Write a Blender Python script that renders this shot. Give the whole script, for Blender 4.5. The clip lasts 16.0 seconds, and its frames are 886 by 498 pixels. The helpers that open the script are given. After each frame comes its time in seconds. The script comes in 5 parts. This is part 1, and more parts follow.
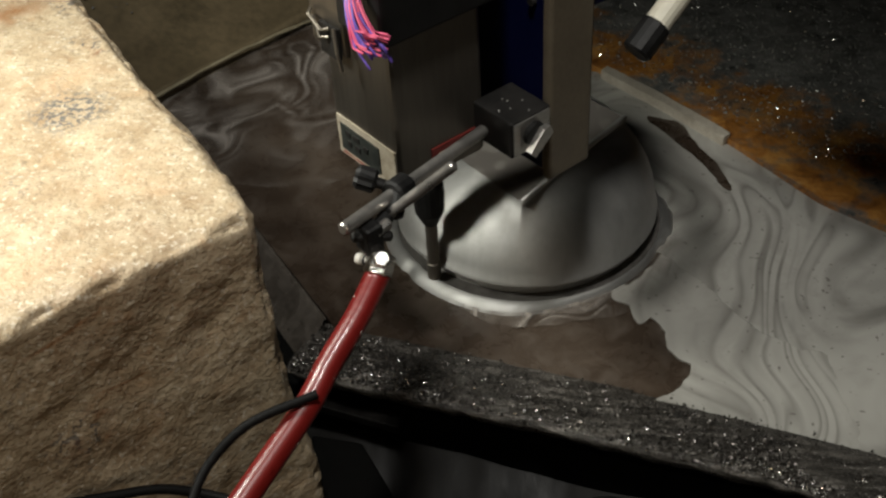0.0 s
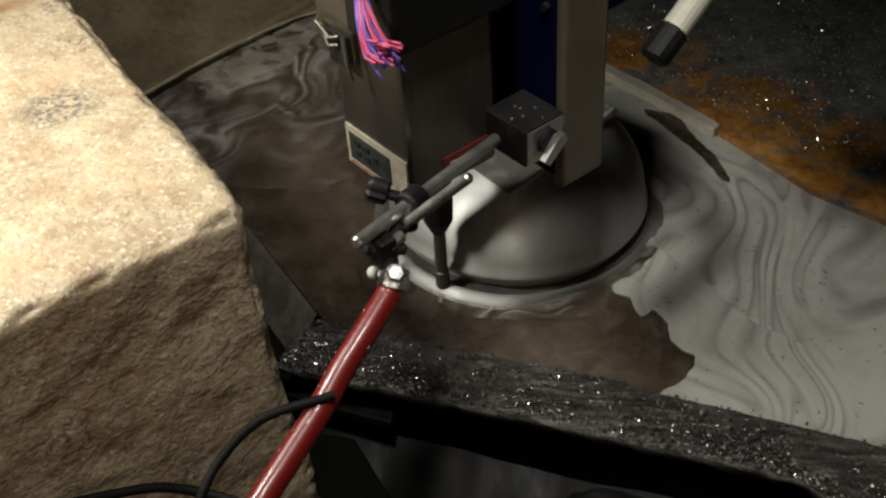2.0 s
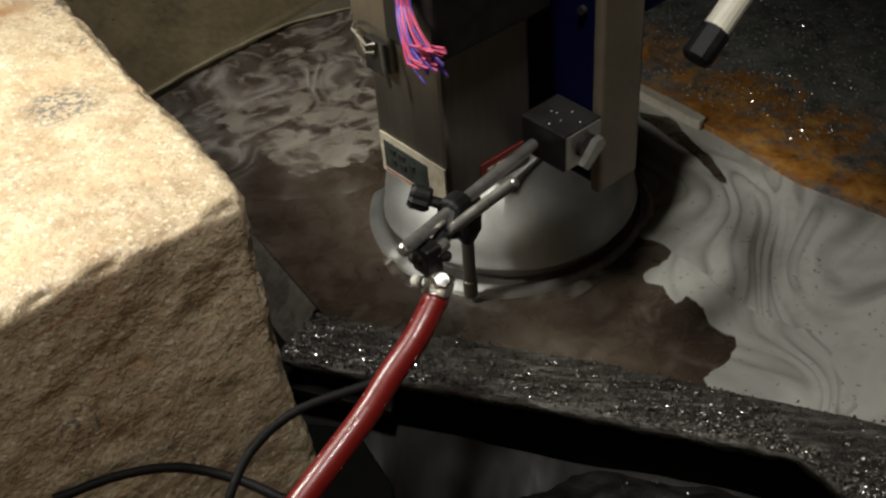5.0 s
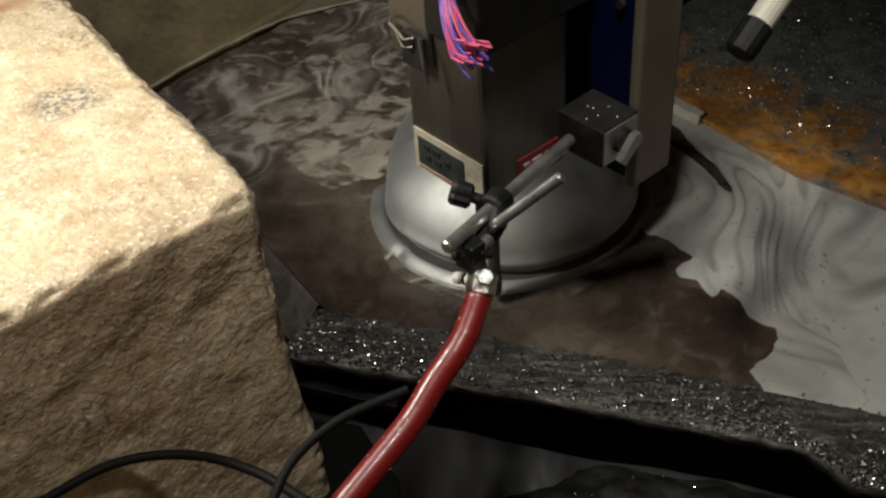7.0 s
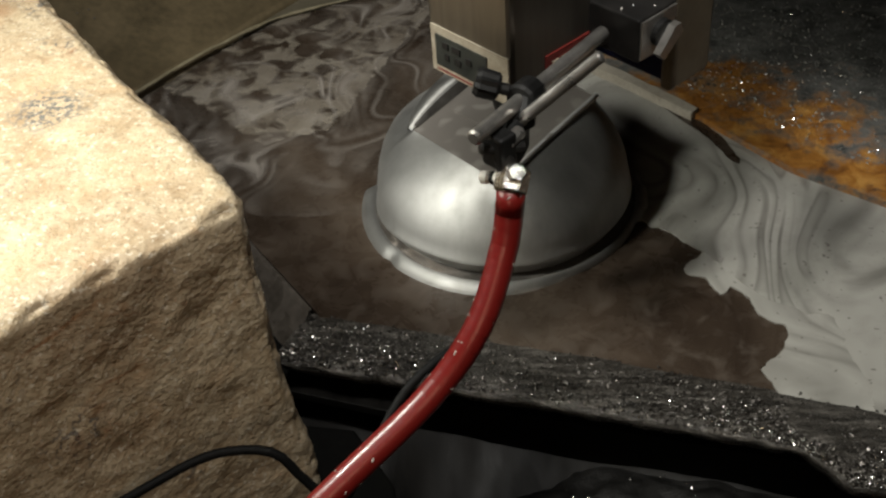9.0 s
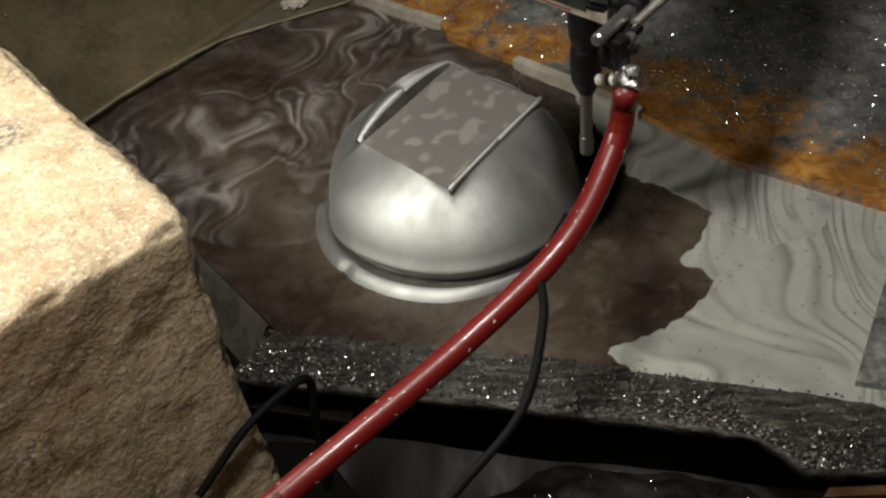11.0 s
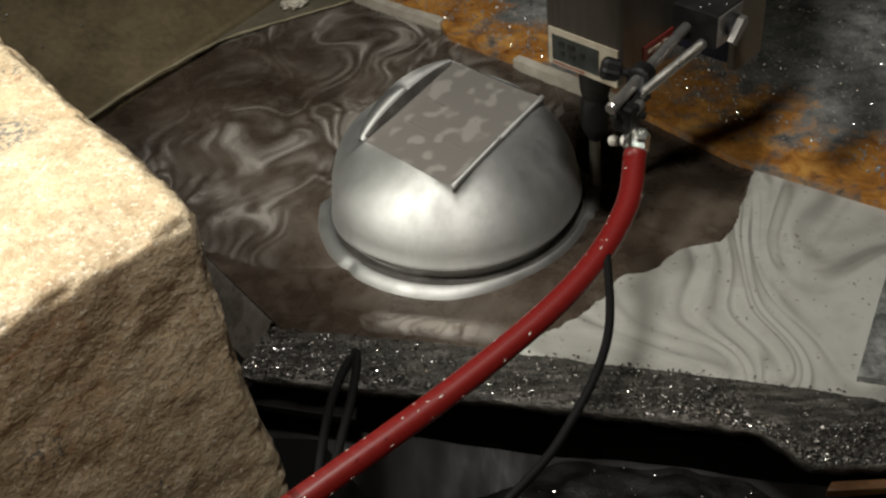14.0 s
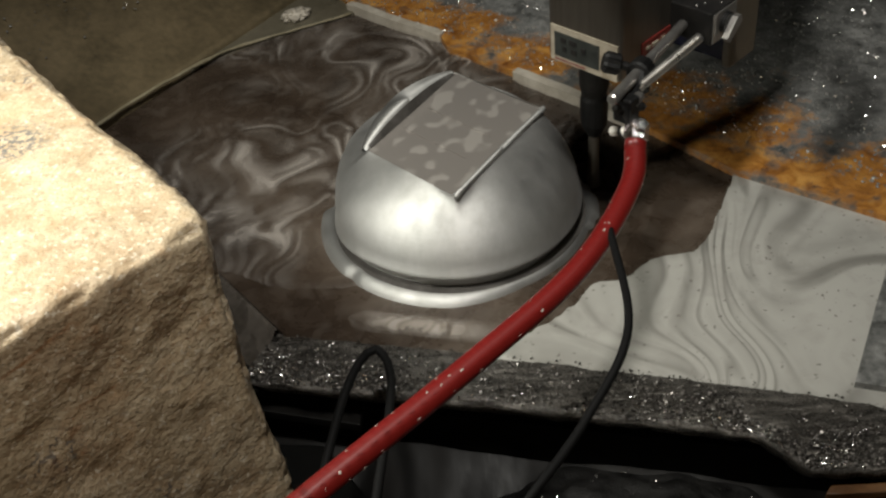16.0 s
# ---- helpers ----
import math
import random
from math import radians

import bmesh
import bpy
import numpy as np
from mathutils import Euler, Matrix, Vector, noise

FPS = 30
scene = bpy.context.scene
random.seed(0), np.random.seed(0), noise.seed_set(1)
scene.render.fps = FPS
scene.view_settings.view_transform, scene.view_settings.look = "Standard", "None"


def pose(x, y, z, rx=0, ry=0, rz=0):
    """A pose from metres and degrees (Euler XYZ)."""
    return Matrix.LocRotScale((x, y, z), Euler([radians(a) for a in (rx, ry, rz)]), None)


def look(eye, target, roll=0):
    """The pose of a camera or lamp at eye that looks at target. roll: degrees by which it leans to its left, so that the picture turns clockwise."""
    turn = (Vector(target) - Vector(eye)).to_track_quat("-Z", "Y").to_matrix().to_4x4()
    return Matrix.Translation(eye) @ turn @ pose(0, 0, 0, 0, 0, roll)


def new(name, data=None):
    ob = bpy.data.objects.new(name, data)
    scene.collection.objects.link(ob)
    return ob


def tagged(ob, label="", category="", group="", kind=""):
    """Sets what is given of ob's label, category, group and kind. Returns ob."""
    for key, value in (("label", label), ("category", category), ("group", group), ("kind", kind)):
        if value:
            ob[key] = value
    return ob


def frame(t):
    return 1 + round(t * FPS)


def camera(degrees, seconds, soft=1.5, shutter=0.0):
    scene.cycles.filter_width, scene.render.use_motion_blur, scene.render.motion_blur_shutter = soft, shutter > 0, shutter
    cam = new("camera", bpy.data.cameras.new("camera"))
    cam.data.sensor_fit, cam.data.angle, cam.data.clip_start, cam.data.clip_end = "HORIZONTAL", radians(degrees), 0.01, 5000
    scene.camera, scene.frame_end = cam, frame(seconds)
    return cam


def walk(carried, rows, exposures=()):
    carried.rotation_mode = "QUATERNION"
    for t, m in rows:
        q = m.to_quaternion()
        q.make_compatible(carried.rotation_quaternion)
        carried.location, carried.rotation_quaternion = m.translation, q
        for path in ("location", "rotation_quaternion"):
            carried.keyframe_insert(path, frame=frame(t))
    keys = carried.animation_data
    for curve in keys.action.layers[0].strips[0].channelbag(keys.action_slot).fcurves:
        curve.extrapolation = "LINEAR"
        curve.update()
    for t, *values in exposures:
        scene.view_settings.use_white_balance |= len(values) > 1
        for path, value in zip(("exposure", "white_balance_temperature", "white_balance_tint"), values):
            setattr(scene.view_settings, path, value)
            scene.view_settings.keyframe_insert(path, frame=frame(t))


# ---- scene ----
# ---- camera ----
cam = camera(43.0, 16.0, soft=2.4)

# seconds, x, y, z, yaw, pitch, roll
CAMERA_ROWS = [
    (0, 0.0096, -0.7303, 0.6494, 5.21, -40.90, -3.93),
    (0.5, 0.0093, -0.7319, 0.6487, 5.14, -40.92, -3.83),
    (1, 0.0113, -0.7307, 0.6486, 5.08, -40.97, -3.93),
    (1.5, 0.0107, -0.7296, 0.6483, 4.86, -41.05, -4.18),
    (2, 0.0107, -0.7306, 0.6461, 4.70, -41.06, -4.22),
    (2.5, 0.0119, -0.7327, 0.6449, 4.74, -41.06, -4.64),
    (3, 0.0119, -0.7353, 0.6455, 4.79, -40.90, -4.81),
    (3.5, 0.0113, -0.7420, 0.6470, 4.67, -40.70, -4.64),
    (4, 0.0114, -0.7508, 0.6463, 4.54, -40.28, -4.71),
    (6.5, -0.0101, -0.7600, 0.6397, 2.77, -40.28, -4.51),
    (7, -0.0130, -0.7578, 0.6420, 2.61, -40.47, -4.30),
    (7.5, -0.0171, -0.7544, 0.6432, 2.19, -40.67, -3.85),
    (8, -0.0183, -0.7490, 0.6426, 2.07, -40.86, -4.17),
    (10.5, 0.0071, -0.7466, 0.6422, 2.13, -40.58, -6.76),
    (11, 0.0074, -0.7574, 0.6429, 0.55, -40.26, -6.81),
    (11.5, 0.0031, -0.7617, 0.6425, 0.19, -40.15, -6.58),
    (12, 0.0015, -0.7645, 0.6424, 0.11, -40.07, -6.64),
    (12.5, 0.0001, -0.7660, 0.6429, -0.00, -39.99, -6.50),
    (13, -0.0028, -0.7669, 0.6436, -0.10, -40.05, -6.26),
    (13.5, -0.0031, -0.7642, 0.6429, -0.12, -40.14, -6.28),
    (14, -0.0022, -0.7630, 0.6428, 0.01, -40.15, -6.51),
    (14.5, -0.0025, -0.7670, 0.6439, 0.22, -39.94, -6.58),
    (15, -0.0077, -0.7706, 0.6428, -0.18, -39.71, -6.42),
    (15.5, -0.0092, -0.7731, 0.6467, -0.33, -39.69, -6.14),
    (16, -0.0133, -0.7746, 0.6477, -0.73, -39.48, -5.97),
]
walk(cam, [(r[0], pose(r[1], r[2], r[3], 0, 0, r[4]) @ pose(0, 0, 0, 90 + r[5]) @ pose(0, 0, 0, 0, 0, r[6])) for r in CAMERA_ROWS],
     exposures=[(0.0, -0.42), (3.0, -0.38), (6.5, -0.26), (8.0, -0.22), (10.5, -0.17), (13.0, -0.12), (16.0, -0.08)])

# ---- light ----
world = bpy.data.worlds.new("workshop_air")
scene.world = world
world.use_nodes = True
world.node_tree.nodes["Background"].inputs[0].default_value = (0.9, 0.8, 0.65, 1)
world.node_tree.nodes["Background"].inputs[1].default_value = 0.002

# a lamp close over the stone, a work lamp above the camera and a dim warm fill added low in front
stone_lamp = bpy.data.lights.new("stone_lamp", "SPOT")
stone_lamp.spot_size, stone_lamp.spot_blend, stone_lamp.shadow_soft_size = radians(98), 1.0, 0.06
stone_lamp.energy, stone_lamp.color = 25.5, (1.0, 0.985, 0.88)
stone_ob = new("stone_lamp", stone_lamp)
stone_ob.matrix_world = look((-0.48, -0.22, 0.64), (-0.33, -0.19, 0.238))

work_lamp = bpy.data.lights.new("work_lamp", "SPOT")
work_lamp.spot_size, work_lamp.spot_blend, work_lamp.shadow_soft_size = radians(60), 1.0, 0.08
work_lamp.energy, work_lamp.color = 77.0, (1.0, 0.97, 0.90)
lamp_ob = new("work_lamp", work_lamp)
lamp_ob.matrix_world = look((-0.05, -0.58, 1.60), (0.10, 0.15, 0.0))

# unseen fill, added to brighten the stone's front face
fill_lamp = bpy.data.lights.new("fill_lamp", "AREA")
fill_lamp.shape, fill_lamp.size = "DISK", 0.2
fill_lamp.energy, fill_lamp.color = 0.30, (1.0, 0.76, 0.50)
fill_ob = new("fill_lamp", fill_lamp)
fill_ob.matrix_world = look((-0.10, -0.75, 0.40), (-0.24, -0.25, 0.08))

# ---- materials ----


def shader(name):
    m = bpy.data.materials.new(name)
    m.use_nodes = True
    nt = m.node_tree
    return m, nt, nt.nodes["Principled BSDF"]


def link(nt, a, b):
    nt.links.new(a, b)


def coords(nt, stretch=(1, 1, 1)):
    tc = nt.nodes.new("ShaderNodeTexCoord")
    mp = nt.nodes.new("ShaderNodeMapping")
    mp.inputs["Scale"].default_value = stretch
    link(nt, tc.outputs["Object"], mp.inputs["Vector"])
    return mp.outputs["Vector"]


def grain(nt, vec, scale, detail=4, rough=0.6, distort=0.0):
    n = nt.nodes.new("ShaderNodeTexNoise")
    n.inputs["Scale"].default_value, n.inputs["Detail"].default_value = scale, detail
    n.inputs["Roughness"].default_value, n.inputs["Distortion"].default_value = rough, distort
    link(nt, vec, n.inputs["Vector"])
    return n.outputs["Fac"]


def ramp(nt, fac, stops):
    r = nt.nodes.new("ShaderNodeValToRGB")
    els = r.color_ramp.elements
    while len(els) < len(stops):
        els.new(0.5)
    for e, (p, c) in zip(els, stops):
        e.position, e.color = p, (*c, 1) if len(c) == 3 else c
    link(nt, fac, r.inputs["Fac"])
    return r.outputs["Color"]


def mixed(nt, fac, a, b, how="MIX"):
    n = nt.nodes.new("ShaderNodeMix")
    n.data_type, n.blend_type = "RGBA", how
    for s, v in ((n.inputs[0], fac), (n.inputs[6], a), (n.inputs[7], b)):
        if isinstance(v, (int, float)):
            s.default_value = v
        elif isinstance(v, tuple):
            s.default_value = (*v, 1)
        else:
            link(nt, v, s)
    return n.outputs[2]


def relief(nt, bsdf, heights, strength=0.5, distance=0.002):
    prev = None
    for h, d in heights:
        b = nt.nodes.new("ShaderNodeBump")
        b.inputs["Strength"].default_value, b.inputs["Distance"].default_value = strength, d
        link(nt, h, b.inputs["Height"])
        if prev is not None:
            link(nt, prev, b.inputs["Normal"])
        prev = b.outputs["Normal"]
    link(nt, prev, bsdf.inputs["Normal"])


def spread(nt, fac, lo, hi, start=0.3, end=0.7):
    n = nt.nodes.new("ShaderNodeMapRange")
    for k, v in (("From Min", start), ("From Max", end), ("To Min", lo), ("To Max", hi)):
        n.inputs[k].default_value = v
    link(nt, fac, n.inputs["Value"])
    return n.outputs["Result"]


def surface(name, dark, light, rough=(0.4, 0.6), metal=0.0, scale=30, fine=300, bump=0.0006, stretch=(1, 1, 1), coat=0.0):
    m, nt, b = shader(name)
    v = coords(nt, stretch)
    big, small = grain(nt, v, scale), grain(nt, v, fine, 3)
    col = ramp(nt, big, [(0.3, dark), (0.7, light)])
    col = mixed(nt, 0.35, col, ramp(nt, small, [(0.3, dark), (0.7, light)]))
    link(nt, col, b.inputs["Base Color"])
    link(nt, spread(nt, big, *rough), b.inputs["Roughness"])
    b.inputs["Metallic"].default_value = metal
    b.inputs["Coat Weight"].default_value = coat
    b.inputs["Coat Roughness"].default_value = 0.1
    relief(nt, b, [(small, bump)])
    return m


def stone_material():
    m, nt, b = shader("sandstone")
    v = coords(nt)
    big, mid, small = grain(nt, v, 9, 5), grain(nt, v, 60, 5, 0.7), grain(nt, v, 420, 3, 0.7)
    col = ramp(nt, big, [(0.3, (0.29, 0.20, 0.12)), (0.55, (0.46, 0.365, 0.24)), (0.8, (0.57, 0.485, 0.35))])
    col = mixed(nt, 0.4, col, ramp(nt, mid, [(0.35, (0.27, 0.18, 0.10)), (0.65, (0.62, 0.535, 0.39))]))
    # grey mineral specks in patches, and rusty veins
    patch = spread(nt, grain(nt, v, 11, 2), 0, 0.85, 0.62, 0.7)
    speck = spread(nt, grain(nt, v, 190, 2), 0, 1, 0.53, 0.6)
    both = nt.nodes.new("ShaderNodeMath")
    both.operation = "MULTIPLY"
    link(nt, patch, both.inputs[0])
    link(nt, speck, both.inputs[1])
    col = mixed(nt, both.outputs[0], col, (0.12, 0.11, 0.10))
    pits = spread(nt, grain(nt, v, 200, 2, 0.5), 0, 0.4, 0.62, 0.68)
    col = mixed(nt, pits, col, (0.20, 0.12, 0.06))
    sand = spread(nt, grain(nt, v, 330, 2, 0.6), 0, 0.6, 0.57, 0.66)
    col = mixed(nt, sand, col, (0.22, 0.165, 0.10))
    pale_grain = spread(nt, grain(nt, v, 260, 2, 0.6), 0, 0.55, 0.58, 0.68)
    col = mixed(nt, pale_grain, col, (0.72, 0.66, 0.54))
    blush = spread(nt, grain(nt, v, 17, 3, 0.6, 0.8), 0, 0.5, 0.56, 0.7)
    col = mixed(nt, blush, col, (0.50, 0.33, 0.19))
    vein = coords(nt, (1, 1, 3.2))
    col = mixed(nt, spread(nt, grain(nt, vein, 11, 3, 0.6, 1.2), 0, 0.7, 0.64, 0.72), col, (0.26, 0.11, 0.035))
    # a cluster of dark grains on the top, two rusty streaks on the face
    for place, size, tint, scale, lo in (((-0.291, -0.112, 0.24), 0.035, (0.10, 0.10, 0.10), 240, 0.47), ((-0.31, -0.20, 0.24), 0.04, (0.22, 0.19, 0.15), 200, 0.56),
                                         ((-0.262, -0.292, 0.130), 0.030, (0.24, 0.09, 0.025), 60, 0.50), ((-0.226, -0.268, 0.096), 0.013, (0.20, 0.07, 0.02), 90, 0.46)):
        far = nt.nodes.new("ShaderNodeVectorMath")
        far.operation = "DISTANCE"
        far.inputs[1].default_value = place
        link(nt, v, far.inputs[0])
        here = spread(nt, far.outputs["Value"], 1.0, 0.0, size * 0.4, size)
        dots = spread(nt, grain(nt, v, scale, 2), 0, 0.9 if tint[0] < 0.15 else 0.6, lo, lo + 0.09)
        amount = nt.nodes.new("ShaderNodeMath")
        amount.operation = "MULTIPLY"
        link(nt, here, amount.inputs[0])
        link(nt, dots, amount.inputs[1])
        col = mixed(nt, amount.outputs[0], col, tint)
    link(nt, col, b.inputs["Base Color"])
    b.inputs["Roughness"].default_value = 0.75
    b.inputs["Specular IOR Level"].default_value = 0.35
    relief(nt, b, [(grain(nt, v, 60, 3, 0.6), 0.0022), (grain(nt, v, 150, 3, 0.6), 0.0019), (grain(nt, v, 420, 2, 0.5), 0.0006)], 0.75)
    link(nt, spread(nt, mid, 0.3, 0.7), b.inputs["Roughness"])
    return m


def aluminium_material():
    """Turned aluminium: fine lines run round it, so that highlights spread upwards."""
    m, nt, b = shader("wet_aluminium")
    v = coords(nt)
    big, brush = grain(nt, v, 22, 4), grain(nt, coords(nt, (0.25, 0.25, 1)), 420, 3)
    streak = grain(nt, coords(nt, (1, 1, 0.1)), 60, 3)
    col = ramp(nt, big, [(0.3, (0.46, 0.46, 0.445)), (0.7, (0.60, 0.60, 0.585))])
    col = mixed(nt, spread(nt, streak, 0, 0.35, 0.45, 0.7), col, (0.42, 0.41, 0.39))
    link(nt, col, b.inputs["Base Color"])
    b.inputs["Metallic"].default_value = 1.0
    link(nt, spread(nt, streak, 0.58, 0.70), b.inputs["Roughness"])
    tan = nt.nodes.new("ShaderNodeTangent")
    tan.direction_type, tan.axis = "RADIAL", "Z"
    link(nt, tan.outputs[0], b.inputs["Tangent"])
    b.inputs["Anisotropic"].default_value = 0.5
    b.inputs["Anisotropic Rotation"].default_value = 0.25
    relief(nt, b, [(brush, 0.0003), (big, 0.0004)], 0.5)
    return m


def flat_material():
    """The milled flat of the casting with a wet film and milky puddles."""
    m, nt, b = shader("milled_flat")
    v = coords(nt)
    pud = spread(nt, grain(nt, v, 62, 1, 0.3, 0.2), 0, 1, 0.54, 0.62)
    col = mixed(nt, pud, (0.31, 0.285, 0.262), (0.38, 0.355, 0.325))
    link(nt, col, b.inputs["Base Color"])
    b.inputs["Metallic"].default_value = 0.55
    link(nt, spread(nt, pud, 0.28, 0.5, 0, 1), b.inputs["Roughness"])
    relief(nt, b, [(grain(nt, v, 160, 3), 0.0003), (pud, 0.0004)], 0.5)
    return m


def wet_floor_material():
    m, nt, b = shader("brown_wet_steel")
    v = coords(nt)
    big, mid = grain(nt, v, 7, 5, 0.6, 1.0), grain(nt, v, 45, 5, 0.65, 0.6)
    col = ramp(nt, big, [(0.3, (0.020, 0.0135, 0.0095)), (0.55, (0.050, 0.0365, 0.0265)), (0.8, (0.108, 0.086, 0.067))])
    col = mixed(nt, spread(nt, mid, 0, 0.45, 0.5, 0.75), col, (0.13, 0.108, 0.088))
    link(nt, col, b.inputs["Base Color"])
    link(nt, spread(nt, mid, 0.16, 0.42), b.inputs["Roughness"])
    relief(nt, b, [(big, 0.003), (mid, 0.0006)], 0.35)
    return m


def milk_material(name, seed, cover, tight=1.0, streak=False):
    """Milky coolant with grey streaks; where cover is below one the film breaks into swirls."""
    m, nt, b = shader(name)
    v0 = coords(nt)
    shift = nt.nodes.new("ShaderNodeVectorMath")
    shift.operation = "ADD"
    shift.inputs[1].default_value = (seed, seed * 0.7, seed)
    link(nt, v0, shift.inputs[0])
    v = shift.outputs[0]
    # marbled flow lines: contours of a smooth field, drawn out along the stream and warped
    warp = nt.nodes.new("ShaderNodeTexNoise")
    warp.inputs["Scale"].default_value, warp.inputs["Detail"].default_value = 5.0 * tight, 1.0
    link(nt, v, warp.inputs["Vector"])
    add = nt.nodes.new("ShaderNodeVectorMath")
    add.operation = "MULTIPLY_ADD"
    add.inputs[1].default_value = (0.36 / tight, 0.36 / tight, 0.0)
    link(nt, warp.outputs["Color"], add.inputs[0])
    link(nt, v, add.inputs[2])
    along_stream = nt.nodes.new("ShaderNodeMapping")
    along_stream.inputs["Rotation"].default_value = (0, 0, radians(-22 if cover == 1 else 35))
    along_stream.inputs["Scale"].default_value = (1.4, 0.55, 1) if cover == 1 else (1.2, 0.7, 1)
    link(nt, add.outputs[0], along_stream.inputs["Vector"])
    band = nt.nodes.new("ShaderNodeTexNoise")
    band.inputs["Scale"].default_value, band.inputs["Detail"].default_value, band.inputs["Distortion"].default_value = 6.5 * tight, 1.6, 0.5
    link(nt, along_stream.outputs[0], band.inputs["Vector"])
    pale, mid, dim = (0.37, 0.365, 0.335), (0.30, 0.295, 0.27), (0.15, 0.145, 0.13)
    if cover < 1:
        pale, mid, dim = (0.38, 0.345, 0.31), (0.29, 0.255, 0.22), (0.16, 0.135, 0.11)
    col = ramp(nt, band.outputs["Fac"], [(0.25, mid), (0.33, pale), (0.365, dim), (0.385, pale), (0.43, mid), (0.45, dim), (0.475, pale), (0.53, pale),
                                         (0.548, dim), (0.57, mid), (0.60, pale), (0.635, mid), (0.65, dim), (0.68, pale)])
    fine = nt.nodes.new("ShaderNodeTexNoise")
    fine.inputs["Scale"].default_value, fine.inputs["Detail"].default_value = 26.0 * tight, 3.0
    link(nt, along_stream.outputs[0], fine.inputs["Vector"])
    cloud = ramp(nt, fine.outputs["Fac"], [(0.3, dim), (0.45, mid), (0.65, pale)])
    fade = spread(nt, grain(nt, v, 10, 3), 0.1, 0.7, 0.38, 0.62)
    col = mixed(nt, fade, col, cloud)
    if cover == 1:
        # scum and fine dark specks on the milk
        col = mixed(nt, spread(nt, grain(nt, v, 34, 5, 0.65, 0.6), 0, 0.45, 0.5, 0.72), col, (0.235, 0.225, 0.205))
        col = mixed(nt, spread(nt, grain(nt, v, 210, 1), 0, 0.7, 0.70, 0.76), col, (0.09, 0.08, 0.07))
    link(nt, col, b.inputs["Base Color"])
    b.inputs["Roughness"].default_value = 0.28
    b.inputs["Specular IOR Level"].default_value = 0.4
    relief(nt, b, [(band.outputs["Fac"], 0.0006)], 0.3)
    if cover < 1:
        patch = spread(nt, grain(nt, v, 6, 2), 0, 1, 0.60 - cover * 0.25, 0.78 - cover * 0.25)
        wisp = ramp(nt, band.outputs["Fac"], [(0.28, (0.0,) * 3), (0.365, (0.85,) * 3), (0.43, (0.3,) * 3), (0.47, (0.12,) * 3), (0.515, (0.85,) * 3), (0.56, (0.3,) * 3),
                                              (0.60, (0.15,) * 3), (0.65, (0.75,) * 3), (0.72, (0.2,) * 3)])
        s = nt.nodes.new("ShaderNodeMath")
        s.operation = "MULTIPLY"
        link(nt, patch, s.inputs[0])
        link(nt, wisp, s.inputs[1])
        wispy = nt.nodes.new("ShaderNodeMath")
        wispy.operation = "MULTIPLY"
        link(nt, s.outputs[0], wispy.inputs[0])
        link(nt, spread(nt, fine.outputs["Fac"], 0.35, 1.0, 0.38, 0.6), wispy.inputs[1])
        if streak:
            # a long streak in front of the casting, thinning out on all sides
            across = nt.nodes.new("ShaderNodeVectorMath")
            across.operation = "DOT_PRODUCT"
            across.inputs[1].default_value = (0.3, 0.954, 0)
            link(nt, v0, across.inputs[0])
            wide = nt.nodes.new("ShaderNodeMath")
            wide.operation = "ADD"
            wide.inputs[1].default_value = 0.091
            link(nt, across.outputs["Value"], wide.inputs[0])
            size = nt.nodes.new("ShaderNodeMath")
            size.operation = "ABSOLUTE"
            link(nt, wide.outputs[0], size.inputs[0])
            along = nt.nodes.new("ShaderNodeSeparateXYZ")
            link(nt, v0, along.inputs[0])
            thin = nt.nodes.new("ShaderNodeMath")
            thin.operation = "MULTIPLY"
            link(nt, spread(nt, size.outputs[0], 1.0, 0.0, 0.004, 0.014), thin.inputs[0])
            ends = nt.nodes.new("ShaderNodeMath")
            ends.operation = "MULTIPLY"
            link(nt, spread(nt, along.outputs["X"], 0.0, 1.0, -0.085, -0.045), ends.inputs[0])
            link(nt, spread(nt, along.outputs["X"], 0.8, 0.0, 0.0, 0.05), ends.inputs[1])
            link(nt, ends.outputs[0], thin.inputs[1])
            body = nt.nodes.new("ShaderNodeMath")
            body.operation = "MULTIPLY"
            link(nt, thin.outputs[0], body.inputs[0])
            link(nt, spread(nt, fine.outputs["Fac"], 0.4, 1.0, 0.34, 0.52), body.inputs[1])
            link(nt, body.outputs[0], b.inputs["Alpha"])
            return m
        link(nt, wispy.outputs[0], b.inputs["Alpha"])
    return m


